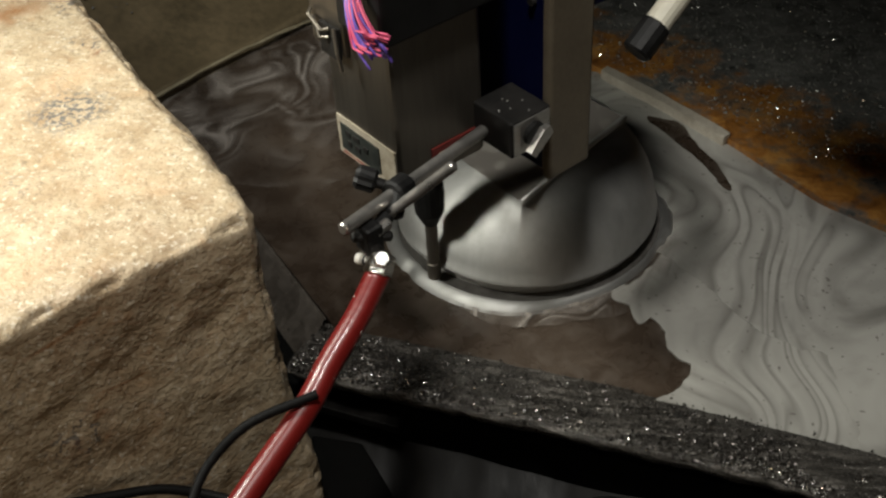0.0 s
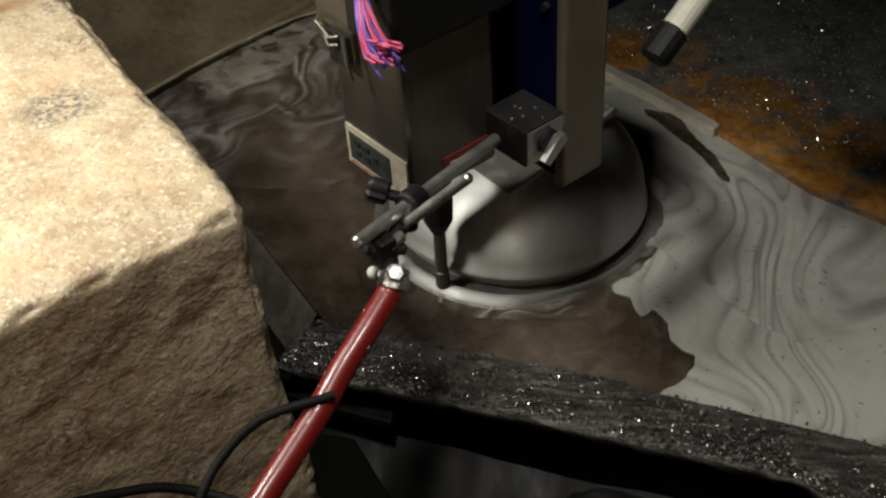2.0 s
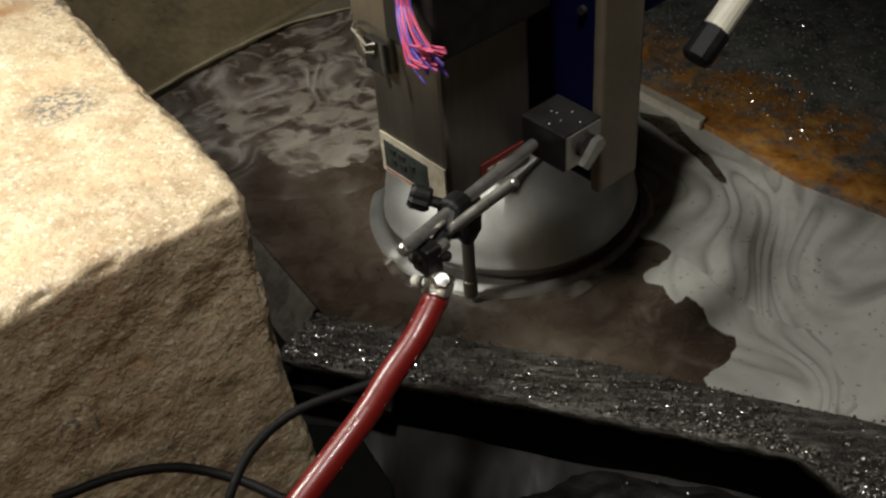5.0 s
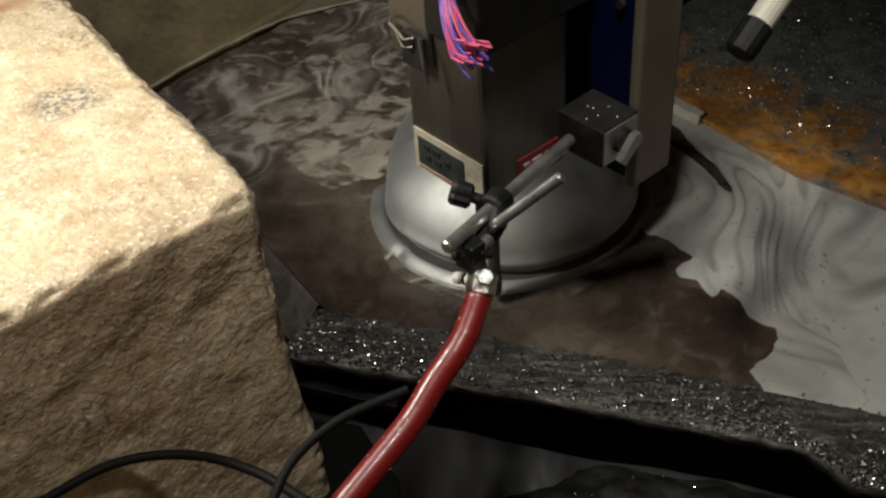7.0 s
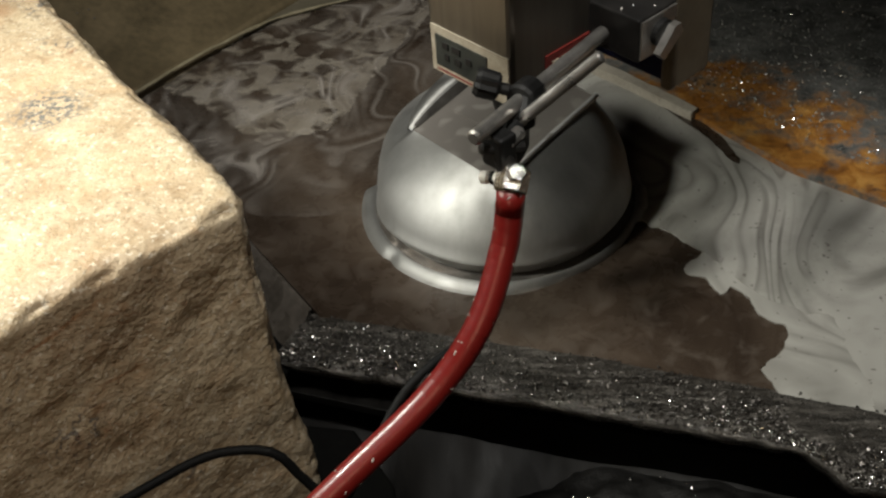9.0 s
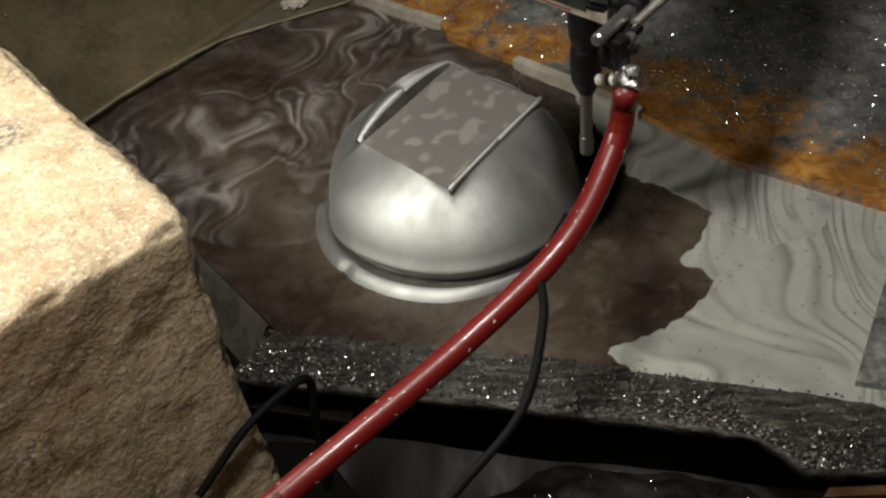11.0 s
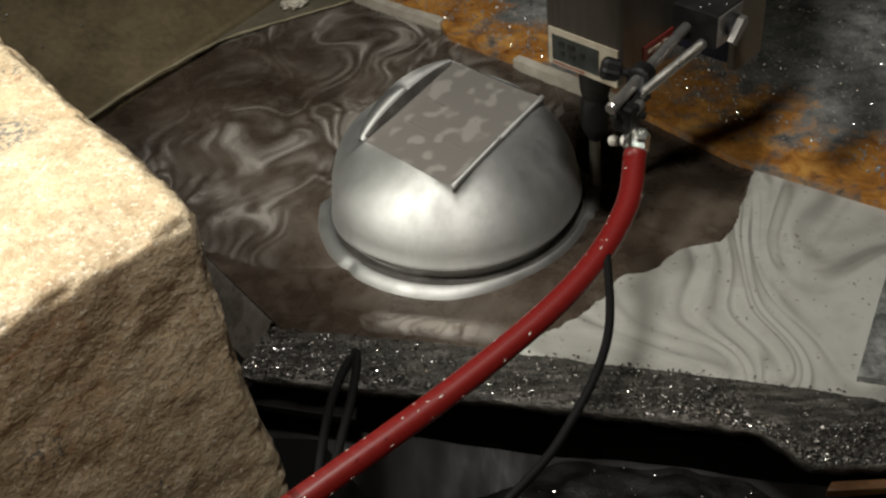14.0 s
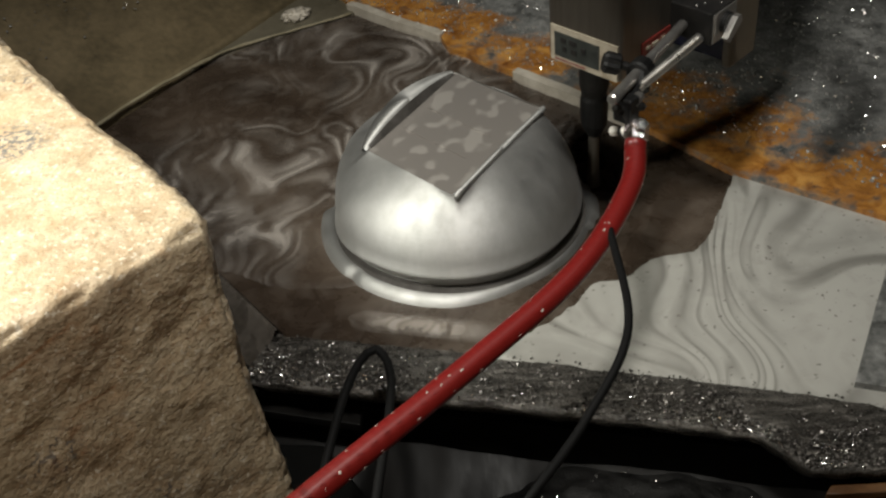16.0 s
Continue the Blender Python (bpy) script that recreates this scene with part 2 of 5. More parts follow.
def patch_material():
    """Torn patches of pale foam, merging towards one side."""
    m, nt, b = shader("torn_foam_patches")
    v = coords(nt)
    blob, rag, tone = grain(nt, coords(nt, (1.0, 1.25, 1)), 36, 2.0, 0.5, 0.5), grain(nt, v, 120, 3, 0.6), grain(nt, v, 16, 4, 0.6, 1.0)
    xyz = nt.nodes.new("ShaderNodeVectorMath")
    xyz.operation = "DOT_PRODUCT"
    xyz.inputs[1].default_value = (0.55, -0.83, 0)
    link(nt, v, xyz.inputs[0])
    lean = spread(nt, xyz.outputs["Value"], -0.10, 0.10, -0.42, -0.12)
    total = nt.nodes.new("ShaderNodeMath")
    total.operation = "ADD"
    link(nt, blob, total.inputs[0])
    link(nt, lean, total.inputs[1])
    edge = nt.nodes.new("ShaderNodeMath")
    edge.operation = "MULTIPLY_ADD"
    edge.inputs[1].default_value = 0.14
    link(nt, rag, edge.inputs[0])
    link(nt, total.outputs[0], edge.inputs[2])
    link(nt, ramp(nt, tone, [(0.3, (0.20, 0.165, 0.125)), (0.6, (0.40, 0.36, 0.30)), (0.8, (0.47, 0.43, 0.37))]), b.inputs["Base Color"])
    b.inputs["Roughness"].default_value = 0.35
    link(nt, spread(nt, edge.outputs[0], 0.0, 0.55, 0.53, 0.66), b.inputs["Alpha"])
    return m


def rust_material():
    m, nt, b = shader("rusty_wet_bed")
    v = coords(nt)
    big, mid, fine = grain(nt, v, 6.5, 4, 0.6, 0.5), grain(nt, v, 55, 5, 0.7), grain(nt, v, 330, 3, 0.7)
    grey = ramp(nt, mid, [(0.35, (0.07, 0.072, 0.068)), (0.65, (0.26, 0.262, 0.25))])
    rust = ramp(nt, grain(nt, v, 38, 5, 0.7, 0.8), [(0.3, (0.12, 0.04, 0.009)), (0.5, (0.36, 0.155, 0.03)), (0.7, (0.56, 0.30, 0.08))])
    # rust gathers along the tank's edge, whose line runs down the diagonal
    tc = nt.nodes.new("ShaderNodeTexCoord")
    dot = nt.nodes.new("ShaderNodeVectorMath")
    dot.operation = "DOT_PRODUCT"
    dot.inputs[1].default_value = (0.707, 0.707, 0)
    link(nt, tc.outputs["Object"], dot.inputs[0])
    near_c = ramp(nt, dot.outputs["Value"], [(0.225, (0.28,) * 3), (0.262, (0.64,) * 3), (0.33, (0.56,) * 3), (0.42, (0.28,) * 3)])
    near_n = nt.nodes.new("ShaderNodeMath")
    near_n.operation = "ADD"
    link(nt, near_c, near_n.inputs[0])
    near_n.inputs[1].default_value = -0.38
    near = near_n.outputs[0]
    add = nt.nodes.new("ShaderNodeMath")
    link(nt, near, add.inputs[0])
    link(nt, big, add.inputs[1])
    add2 = nt.nodes.new("ShaderNodeMath")
    add2.operation = "MULTIPLY_ADD"
    add2.inputs[1].default_value = 0.5
    link(nt, mid, add2.inputs[0])
    link(nt, add.outputs[0], add2.inputs[2])
    col = mixed(nt, spread(nt, add2.outputs[0], 0, 1, 0.80, 0.92), grey, rust)
    link(nt, col, b.inputs["Base Color"])
    link(nt, spread(nt, mid, 0.25, 0.6), b.inputs["Roughness"])
    relief(nt, b, [(mid, 0.003), (fine, 0.001)], 0.7)
    return m


def chip_material():
    """Dull turnings, each of its own grey."""
    m, nt, b = shader("dull_turnings")
    g = nt.nodes.new("ShaderNodeNewGeometry")
    link(nt, ramp(nt, g.outputs["Random Per Island"], [(0.0, (0.02, 0.018, 0.016)), (0.6, (0.06, 0.055, 0.048)), (0.88, (0.12, 0.11, 0.10)), (1.0, (0.30, 0.28, 0.26))]), b.inputs["Base Color"])
    b.inputs["Metallic"].default_value = 0.6
    link(nt, spread(nt, grain(nt, coords(nt), 400, 2), 0.2, 0.45), b.inputs["Roughness"])
    return m


def crust_material():
    """Wet caked swarf, drawn out in ridges along the rim."""
    m, nt, b = shader("swarf_crust")
    tc, mp = nt.nodes.new("ShaderNodeTexCoord"), nt.nodes.new("ShaderNodeMapping")
    mp.inputs["Rotation"].default_value = (0, 0, radians(17))
    mp.inputs["Scale"].default_value = (0.3, 1.5, 1)
    link(nt, tc.outputs["Object"], mp.inputs["Vector"])
    ridge, mid, fine = grain(nt, mp.outputs[0], 95, 4, 0.6, 0.4), grain(nt, coords(nt), 40, 4, 0.6), grain(nt, coords(nt), 420, 3, 0.7)
    col = ramp(nt, ridge, [(0.34, (0.010, 0.009, 0.008)), (0.52, (0.06, 0.055, 0.048)), (0.66, (0.17, 0.157, 0.14))])
    col = mixed(nt, spread(nt, mid, 0, 0.6, 0.4, 0.65), col, (0.03, 0.027, 0.023))
    col = mixed(nt, spread(nt, fine, 0, 0.5, 0.55, 0.7), col, (0.22, 0.205, 0.185))
    link(nt, col, b.inputs["Base Color"])
    b.inputs["Metallic"].default_value = 0.25
    link(nt, spread(nt, fine, 0.14, 0.5), b.inputs["Roughness"])
    relief(nt, b, [(ridge, 0.0045), (fine, 0.0016)], 0.8)
    return m


TURNINGS = chip_material()
STONE = stone_material()
ALU = aluminium_material()
FLAT = flat_material()
FLOOR = wet_floor_material()
MILK = milk_material("milky_coolant", 0.0, 1)
BROKEN = milk_material("broken_milky_film", 1.7, 0.9, 2.2)
FOAM = milk_material("thin_milky_film", 3.1, 0.75, 1.7)
STREAK = milk_material("front_milky_streak", 5.3, 0.9, 2.0, True)
PATCHES = patch_material()
RUST = rust_material()
SWARF = crust_material()
CHIP = surface("metal_chips", (0.55, 0.54, 0.5), (0.85, 0.83, 0.78), (0.12, 0.3), 1.0, 90, 500, 0.0003)
STEEL = surface("brushed_stainless", (0.125, 0.112, 0.095), (0.21, 0.19, 0.16), (0.36, 0.5), 0.85, 12, 260, 0.0002, (1, 1, 0.1))
DARK_STEEL = surface("dark_oiled_steel", (0.008, 0.008, 0.008), (0.026, 0.024, 0.022), (0.45, 0.65), 0.15, 40, 260, 0.0003)
CHROME = surface("dull_chrome_rod", (0.34, 0.33, 0.31), (0.56, 0.54, 0.51), (0.25, 0.42), 0.85, 60, 300, 0.0001)
BLACK = surface("black_plastic", (0.004, 0.004, 0.004), (0.012, 0.012, 0.012), (0.4, 0.65), 0.0, 60, 300, 0.0002)
BLUE = surface("blue_paint", (0.001, 0.002, 0.018), (0.0025, 0.004, 0.034), (0.35, 0.5), 0.0, 20, 250, 0.0001)
CREAM = surface("cream_painted_bar", (0.10, 0.082, 0.057), (0.165, 0.138, 0.098), (0.4, 0.6), 0.0, 25, 300, 0.0003)
LABEL = surface("worn_white_label", (0.20, 0.165, 0.115), (0.50, 0.45, 0.36), (0.4, 0.6), 0.0, 70, 300, 0.0002)
PANEL = surface("black_label_panel", (0.012, 0.014, 0.014), (0.04, 0.045, 0.04), (0.3, 0.5), 0.0, 70, 300, 0.0001)
RED_LABEL = surface("red_label", (0.12, 0.012, 0.010), (0.20, 0.025, 0.02), (0.4, 0.5), 0.0, 50, 300, 0.0001)
HOSE = surface("red_rubber_hose", (0.11, 0.006, 0.006), (0.20, 0.012, 0.009), (0.3, 0.45), 0.0, 30, 300, 0.0003, coat=0.2)
CABLE = surface("black_cable", (0.003, 0.003, 0.003), (0.008, 0.008, 0.008), (0.55, 0.75), 0.0, 60, 300, 0.0001)
FITTING = surface("scuffed_bright_steel", (0.45, 0.44, 0.42), (0.86, 0.84, 0.80), (0.1, 0.3), 1.0, 220, 600, 0.0012)
SPATTER = surface("dried_white_spatter", (0.35, 0.30, 0.26), (0.65, 0.62, 0.56), (0.2, 0.4), 0.0, 80, 400, 0.0002)
TAPE = surface("white_thread_tape", (0.6, 0.58, 0.52), (0.8, 0.78, 0.72), (0.4, 0.5), 0.0, 80, 400, 0.0003)
WIRE_PINK = surface("pink_wire", (0.55, 0.06, 0.16), (0.75, 0.12, 0.22), (0.35, 0.5), 0.0, 60, 300, 0.0001)
WIRE_BLUE = surface("violet_wire", (0.10, 0.06, 0.38), (0.2, 0.12, 0.55), (0.35, 0.5), 0.0, 60, 300, 0.0001)
IVORY = surface("ivory_nozzle", (0.55, 0.52, 0.42), (0.72, 0.69, 0.58), (0.4, 0.55), 0.0, 40, 300, 0.0002)
LIP = surface("pale_scaled_edge", (0.34, 0.30, 0.24), (0.58, 0.54, 0.46), (0.35, 0.6), 0.1, 60, 300, 0.0006)
LIT_EDGE = surface("pale_lit_edge", (0.17, 0.145, 0.09), (0.32, 0.285, 0.19), (0.4, 0.6), 0.0, 60, 300, 0.0004)
SHEET = surface("brown_stained_sheet", (0.07, 0.058, 0.036), (0.24, 0.185, 0.105), (0.3, 0.55), 0.2, 9, 120, 0.0005)
APRON = surface("pale_wet_apron", (0.018, 0.015, 0.011), (0.13, 0.115, 0.10), (0.15, 0.4), 0.0, 22, 140, 0.0005)
LEDGE = surface("grey_green_ledge", (0.08, 0.07, 0.048), (0.16, 0.142, 0.102), (0.25, 0.5), 0.0, 14, 140, 0.0005)
# near-black that holds the shade of the recess under the rim
SHADE_BLACK = surface("black_recess_shade", (0.002, 0.002, 0.002), (0.005, 0.005, 0.0045), (0.6, 0.9), 0.0, 14, 160, 0.0008)
# sump grey taken down almost to black, the hollow's shade in its colour
SUMP_SHADED = surface("grey_sump_film_shaded", (0.001, 0.001, 0.0009), (0.009, 0.0082, 0.0074), (0.4, 0.65), 0.0, 34, 120, 0.0006, (1, 0.22, 1))
MOUND = surface("black_sump_mound", (0.002, 0.002, 0.0019), (0.012, 0.0115, 0.011), (0.3, 0.55), 0.0, 60, 420, 0.0015)
# grey of the groove, also the painted shade on the pocket's wall
GROOVE_AND_SHADE = surface("grey_groove_and_shade", (0.07, 0.065, 0.06), (0.17, 0.16, 0.15), (0.3, 0.5), 0.5, 40, 260, 0.0003)
WOOD = surface("orange_rust_bar", (0.03, 0.012, 0.004), (0.11, 0.05, 0.014), (0.4, 0.6), 0.0, 30, 200, 0.0008)
for _m, _v in ((SHADE_BLACK, 0.06), (SUMP_SHADED, 0.12), (DARK_STEEL, 0.25), (BLUE, 0.2), (BLACK, 0.3)):
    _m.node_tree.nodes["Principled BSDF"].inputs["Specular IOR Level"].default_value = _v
CABLE.node_tree.nodes["Principled BSDF"].inputs["Specular IOR Level"].default_value = 0.12
HALL = surface("dim_workshop_wall", (0.05, 0.045, 0.04), (0.09, 0.08, 0.07), (0.6, 0.8), 0.0, 3, 60, 0.001)
DROP, _nt, _b = shader("water_drop")
_b.inputs["Base Color"].default_value = (0.5, 0.49, 0.46, 1)
_b.inputs["Roughness"].default_value = 0.16
_b.inputs["Metallic"].default_value = 0.6

# ---- mesh helpers ----


def part(name, bm, material, parent=None, label="", smooth=False):
    me = bpy.data.meshes.new(name)
    bmesh.ops.recalc_face_normals(bm, faces=bm.faces)
    bm.to_mesh(me)
    bm.free()
    me.materials.append(material)
    if smooth:
        for p in me.polygons:
            p.use_smooth = True
    ob = new(name, me)
    if parent is not None:
        ob.parent = parent
    if label:
        tagged(ob, label)
    return ob


def empty(name, m=None):
    ob = new(name)
    if m is not None:
        ob.matrix_world = m
    return ob


def prism(outline, z0, z1, bevel=0.0, bm=None):
    """A plate with the given outline between two heights."""
    bm = bm or bmesh.new()
    low = [bm.verts.new((x, y, z0)) for x, y in outline]
    top = [bm.verts.new((x, y, z1)) for x, y in outline]
    n = len(outline)
    f = [bm.faces.new(low[::-1]), bm.faces.new(top)]
    for i in range(n):
        f.append(bm.faces.new((low[i], low[(i + 1) % n], top[(i + 1) % n], top[i])))
    if bevel:
        bmesh.ops.bevel(bm, geom=list(bm.edges), offset=bevel, segments=2, profile=0.5, affect="EDGES")
    return bm


A_AX = Vector((0.669, -0.743, 0))   # machine axis, along the label face
B_AX = Vector((0.743, 0.669, 0))    # machine axis, along the other face
UP = Vector((0, 0, 1))


def block(origin, la, lb, z0, z1, bevel=0.0012, bm=None):
    """A box on the machine's axes: la along A_AX, lb along B_AX from origin."""
    o = Vector(origin)
    pts = [o, o + A_AX * la, o + A_AX * la + B_AX * lb, o + B_AX * lb]
    return prism([(p.x, p.y) for p in pts], z0, z1, bevel, bm)


def tube(bm, pts, radius, sides=10, caps=True, taper=None):
    """A round bar along a line of points."""
    pts = [Vector(p) for p in pts]
    rings, side = [], None
    for i, p in enumerate(pts):
        d = (pts[min(i + 1, len(pts) - 1)] - pts[max(i - 1, 0)]).normalized()
        if side is None:
            side = d.orthogonal().normalized()
        side = (side - d * side.dot(d)).normalized()
        other = d.cross(side)
        r = radius if taper is None else taper[i]
        rings.append([bm.verts.new(p + (side * math.cos(a) + other * math.sin(a)) * r) for a in (2 * math.pi * k / sides for k in range(sides))])
    for a, b in zip(rings, rings[1:]):
        for k in range(sides):
            bm.faces.new((a[k], a[(k + 1) % sides], b[(k + 1) % sides], b[k]))
    if caps:
        bm.faces.new(rings[0][::-1])
        bm.faces.new(rings[-1])
    return bm


def rod(p, q, radius, sides=16, chamfer=0.0015):
    p, q = Vector(p), Vector(q)
    d = (q - p).normalized() * chamfer
    return tube(bmesh.new(), [p, p + d, q - d, q], radius, sides, taper=[radius - chamfer, radius, radius, radius - chamfer])


def ragged(points, step=0.006, rough=0.004, seed=0.0):
    """A closed outline, subdivided, with an uneven edge."""
    out = []
    n = len(points)
    for i in range(n):
        a, b = Vector((*points[i], 0)), Vector((*points[(i + 1) % n], 0))
        k = max(1, int((b - a).length / step))
        for j in range(k):
            p = a.lerp(b, j / k)
            w = noise.noise_vector(p * 28 + Vector((seed, seed, seed))) * rough + noise.noise_vector(p * 90 + Vector((seed, 0, 5))) * rough * 0.5 + noise.noise_vector(p * 260 + Vector((0, seed, 5))) * rough * 0.22
            out.append((p.x + w.x, p.y + w.y))
    return out
def rounded(pts, n):
    """A rounded curve through points."""
    pts = [pts[0] * 2 - pts[1]] + pts + [pts[-1] * 2 - pts[-2]]
    out = []
    for i in range(1, len(pts) - 2):
        p0, p1, p2, p3 = pts[i - 1:i + 3]
        for k in range(n):
            f = k / n
            out.append(0.5 * ((2 * p1) + (p2 - p0) * f + (2 * p0 - 5 * p1 + 4 * p2 - p3) * f * f + (3 * p1 - p0 - 3 * p2 + p3) * f ** 3))
    return out + [pts[-2]]


# ---- the tank, its rim and the machine bed ----
NEAR_IN = [(-0.151, -0.075), (-0.099, -0.090), (0.065, -0.138), (0.167, -0.172), (0.286, -0.214), (0.46, -0.275)]
NEAR_OUT = [(-0.172, -0.146), (-0.09, -0.170), (-0.011, -0.192), (0.149, -0.241), (0.202, -0.258), (0.228, -0.293), (0.250, -0.297), (0.350, -0.305)]


def build_floor():
    outline = [(-0.150, -0.070), (-0.385, 0.275), (-0.10, 0.64), (0.75, -0.18), (0.70, -0.36), (0.46, -0.31), (0.27, -0.25), (0.13, -0.19), (-0.03, -0.14), (-0.13, -0.105)]
    ob = part("floor", prism(outline, -0.02, 0.0), FLOOR)
    tagged(ob, "brown wet steel tank floor under thin coolant", "tank floor", kind="structure")
    # far pale ledge where the floor meets the side sheet
    bm = prism([(-0.31, 0.342), (-0.18, 0.505), (-0.10, 0.60), (-0.075, 0.478), (-0.19, 0.434), (-0.235, 0.410)], 0.0, 0.004, 0.001)
    tagged(part("ledge", bm, LEDGE), "grey-green wet ledge along the tank side", "ledge", kind="structure")


def build_crumb():
    bm = bmesh.new()
    bmesh.ops.create_icosphere(bm, subdivisions=4, radius=1)
    for v in bm.verts:
        w = 1 + noise.fractal(v.co * 2.2, 1, 2, 4) * 0.45
        v.co = Vector((v.co.x * 0.016 * w, v.co.y * 0.011 * w, v.co.z * 0.007 * w))
    ob = part("crumb", bm, LIP, None, smooth=True)
    ob.matrix_world = pose(-0.146, 0.479, 0.009, 0, 0, 20)
    tagged(ob, "pale crumb of dried scale on the ledge", "scale crumb")


def build_rim():
    """A crusted front rim that rises from the floor to its outer edge."""
    bm = bmesh.new()
    cols, rows = 150, 14
    grid = []

    def along(line, f):
        lens = [0]
        for a, b in zip(line, line[1:]):
            lens.append(lens[-1] + math.dist(a, b))
        s = f * lens[-1]
        for i in range(len(line) - 1):
            if s <= lens[i + 1] or i == len(line) - 2:
                k = (s - lens[i]) / (lens[i + 1] - lens[i])
                return Vector((line[i][0] + k * (line[i + 1][0] - line[i][0]), line[i][1] + k * (line[i + 1][1] - line[i][1]), 0))
    for i in range(cols + 1):
        f = i / cols
        a, b = along(NEAR_IN, f), along(NEAR_OUT, f)
        col = []
        for j in range(rows + 1):
            g = j / rows
            p = a.lerp(b, g)
            z = 0.021 * min(1, g * 1.25) - 0.001
            w = noise.fractal(p * 45, 1, 2, 4) * 0.0022 * min(1, g * 4) + noise.noise(p * 240) * 0.0009 * min(1, g * 4)
            edge = noise.noise(p * 40 + Vector((3, 1, 0))) * 0.004 * (1 if j in (0, rows) else 0)
            col.append(bm.verts.new((p.x, p.y + edge, z + w)))
        for k, (dy, z) in enumerate(((0.004, 0.004), (0.02, -0.012), (0.05, -0.014))):
            p = b + Vector((0.006, dy, z))
            col.append(bm.verts.new((p.x, p.y + noise.noise(p * 70) * 0.003, z + noise.noise(p * 90) * 0.002)))
        grid.append(col)
    for c, d in zip(grid, grid[1:]):
        for j in range(len(c) - 1):
            bm.faces.new((c[j], d[j], d[j + 1], c[j + 1]))
    ob = part("rim", bm, SWARF, None, smooth=True)
    tagged(ob, "dark tank rim crusted with wet metal swarf", "tank rim", kind="structure")


def scatter(name, count, place, size, material, label, category, flat=0.5, seed=1):
    """Many small uneven flakes or drops as one object."""
    rnd = random.Random(seed)
    verts, faces = [], []
    for _ in range(count):
        spot = place(rnd)
        if spot is None:
            continue
        s = size * (0.35 + 1.3 * rnd.random() ** 2)
        turn = Euler((rnd.uniform(-0.7, 0.7), rnd.uniform(-0.7, 0.7), rnd.uniform(0, 6.28))).to_matrix()
        base = len(verts)
        ring = [Vector((math.cos(a) * s * rnd.uniform(0.6, 1.2), math.sin(a) * s * rnd.uniform(0.4, 1.0), 0)) for a in (0, 1.26, 2.5, 3.8, 5.0)]
        pts = ring + [Vector((0, 0, s * flat)), Vector((0, 0, -s * flat))]
        verts += [tuple(Vector(spot) + turn @ p) for p in pts]
        for k in range(5):
            faces.append((base + k, base + (k + 1) % 5, base + 5))
            faces.append((base + (k + 1) % 5, base + k, base + 6))
    me = bpy.data.meshes.new(name)
    me.from_pydata(verts, [], faces)
    me.materials.append(material)
    ob = new(name, me)
    return tagged(ob, label, category, kind="stuff")


def lerp_line(line, f):
    s = f * (len(line) - 1)
    i = min(int(s), len(line) - 2)
    k = s - i
    return (line[i][0] + k * (line[i + 1][0] - line[i][0]), line[i][1] + k * (line[i + 1][1] - line[i][1]))


def build_swarf():
    def on_rim(r):
        f, g = r.random(), r.random() ** 0.55
        a, b = lerp_line(NEAR_IN, f), lerp_line(NEAR_OUT, f)
        return (a[0] + g * (b[0] - a[0]), a[1] + g * (b[1] - a[1]), 0.021 * min(1, g * 1.25) + 0.001)

    def bright(r):
        # thick at the outer edge and at the end beside the stone, thin patches between
        p = on_rim(r)
        near = noise.noise(Vector(p) * 38) + (0.45 if p[2] > 0.0215 else 0) + (0.5 if p[0] < -0.04 else 0)
        return p if near > r.uniform(-0.1, 0.75) else None
    scatter("swarf", 3800, bright, 0.0010, CHIP, "bright wet metal chips scattered over the rim", "metal chips", 0.35, 3)
    scatter("dark_swarf", 6000, on_rim, 0.0012, TURNINGS, "dark oily metal chips heaped on the rim", "metal chips", 0.5, 4)

    def on_mound(r):
        a, q = r.uniform(0, 6.28), r.random() ** 0.5 * 0.85
        x, y = math.cos(a) * q, math.sin(a) * q
        p = pose(0.13, -0.285, -0.085, 0, 0, -17) @ Vector((x * 0.14, y * 0.08, 0.05 * math.sqrt(1 - q * q) + 0.001))
        return tuple(p)
    scatter("sump_swarf", 260, on_mound, 0.0012, CHIP, "bright metal chips on the sump mound", "metal chips", 0.35, 9)


BED_EDGE = [(-0.10, 0.535), (-0.08, 0.492), (0.024, 0.392), (0.030, 0.362), (0.16, 0.228), (0.215, 0.158), (0.279, 0.07), (0.389, -0.022), (0.368, -0.080), (0.335, -0.135), (0.292, -0.209), (0.50, -0.29)]


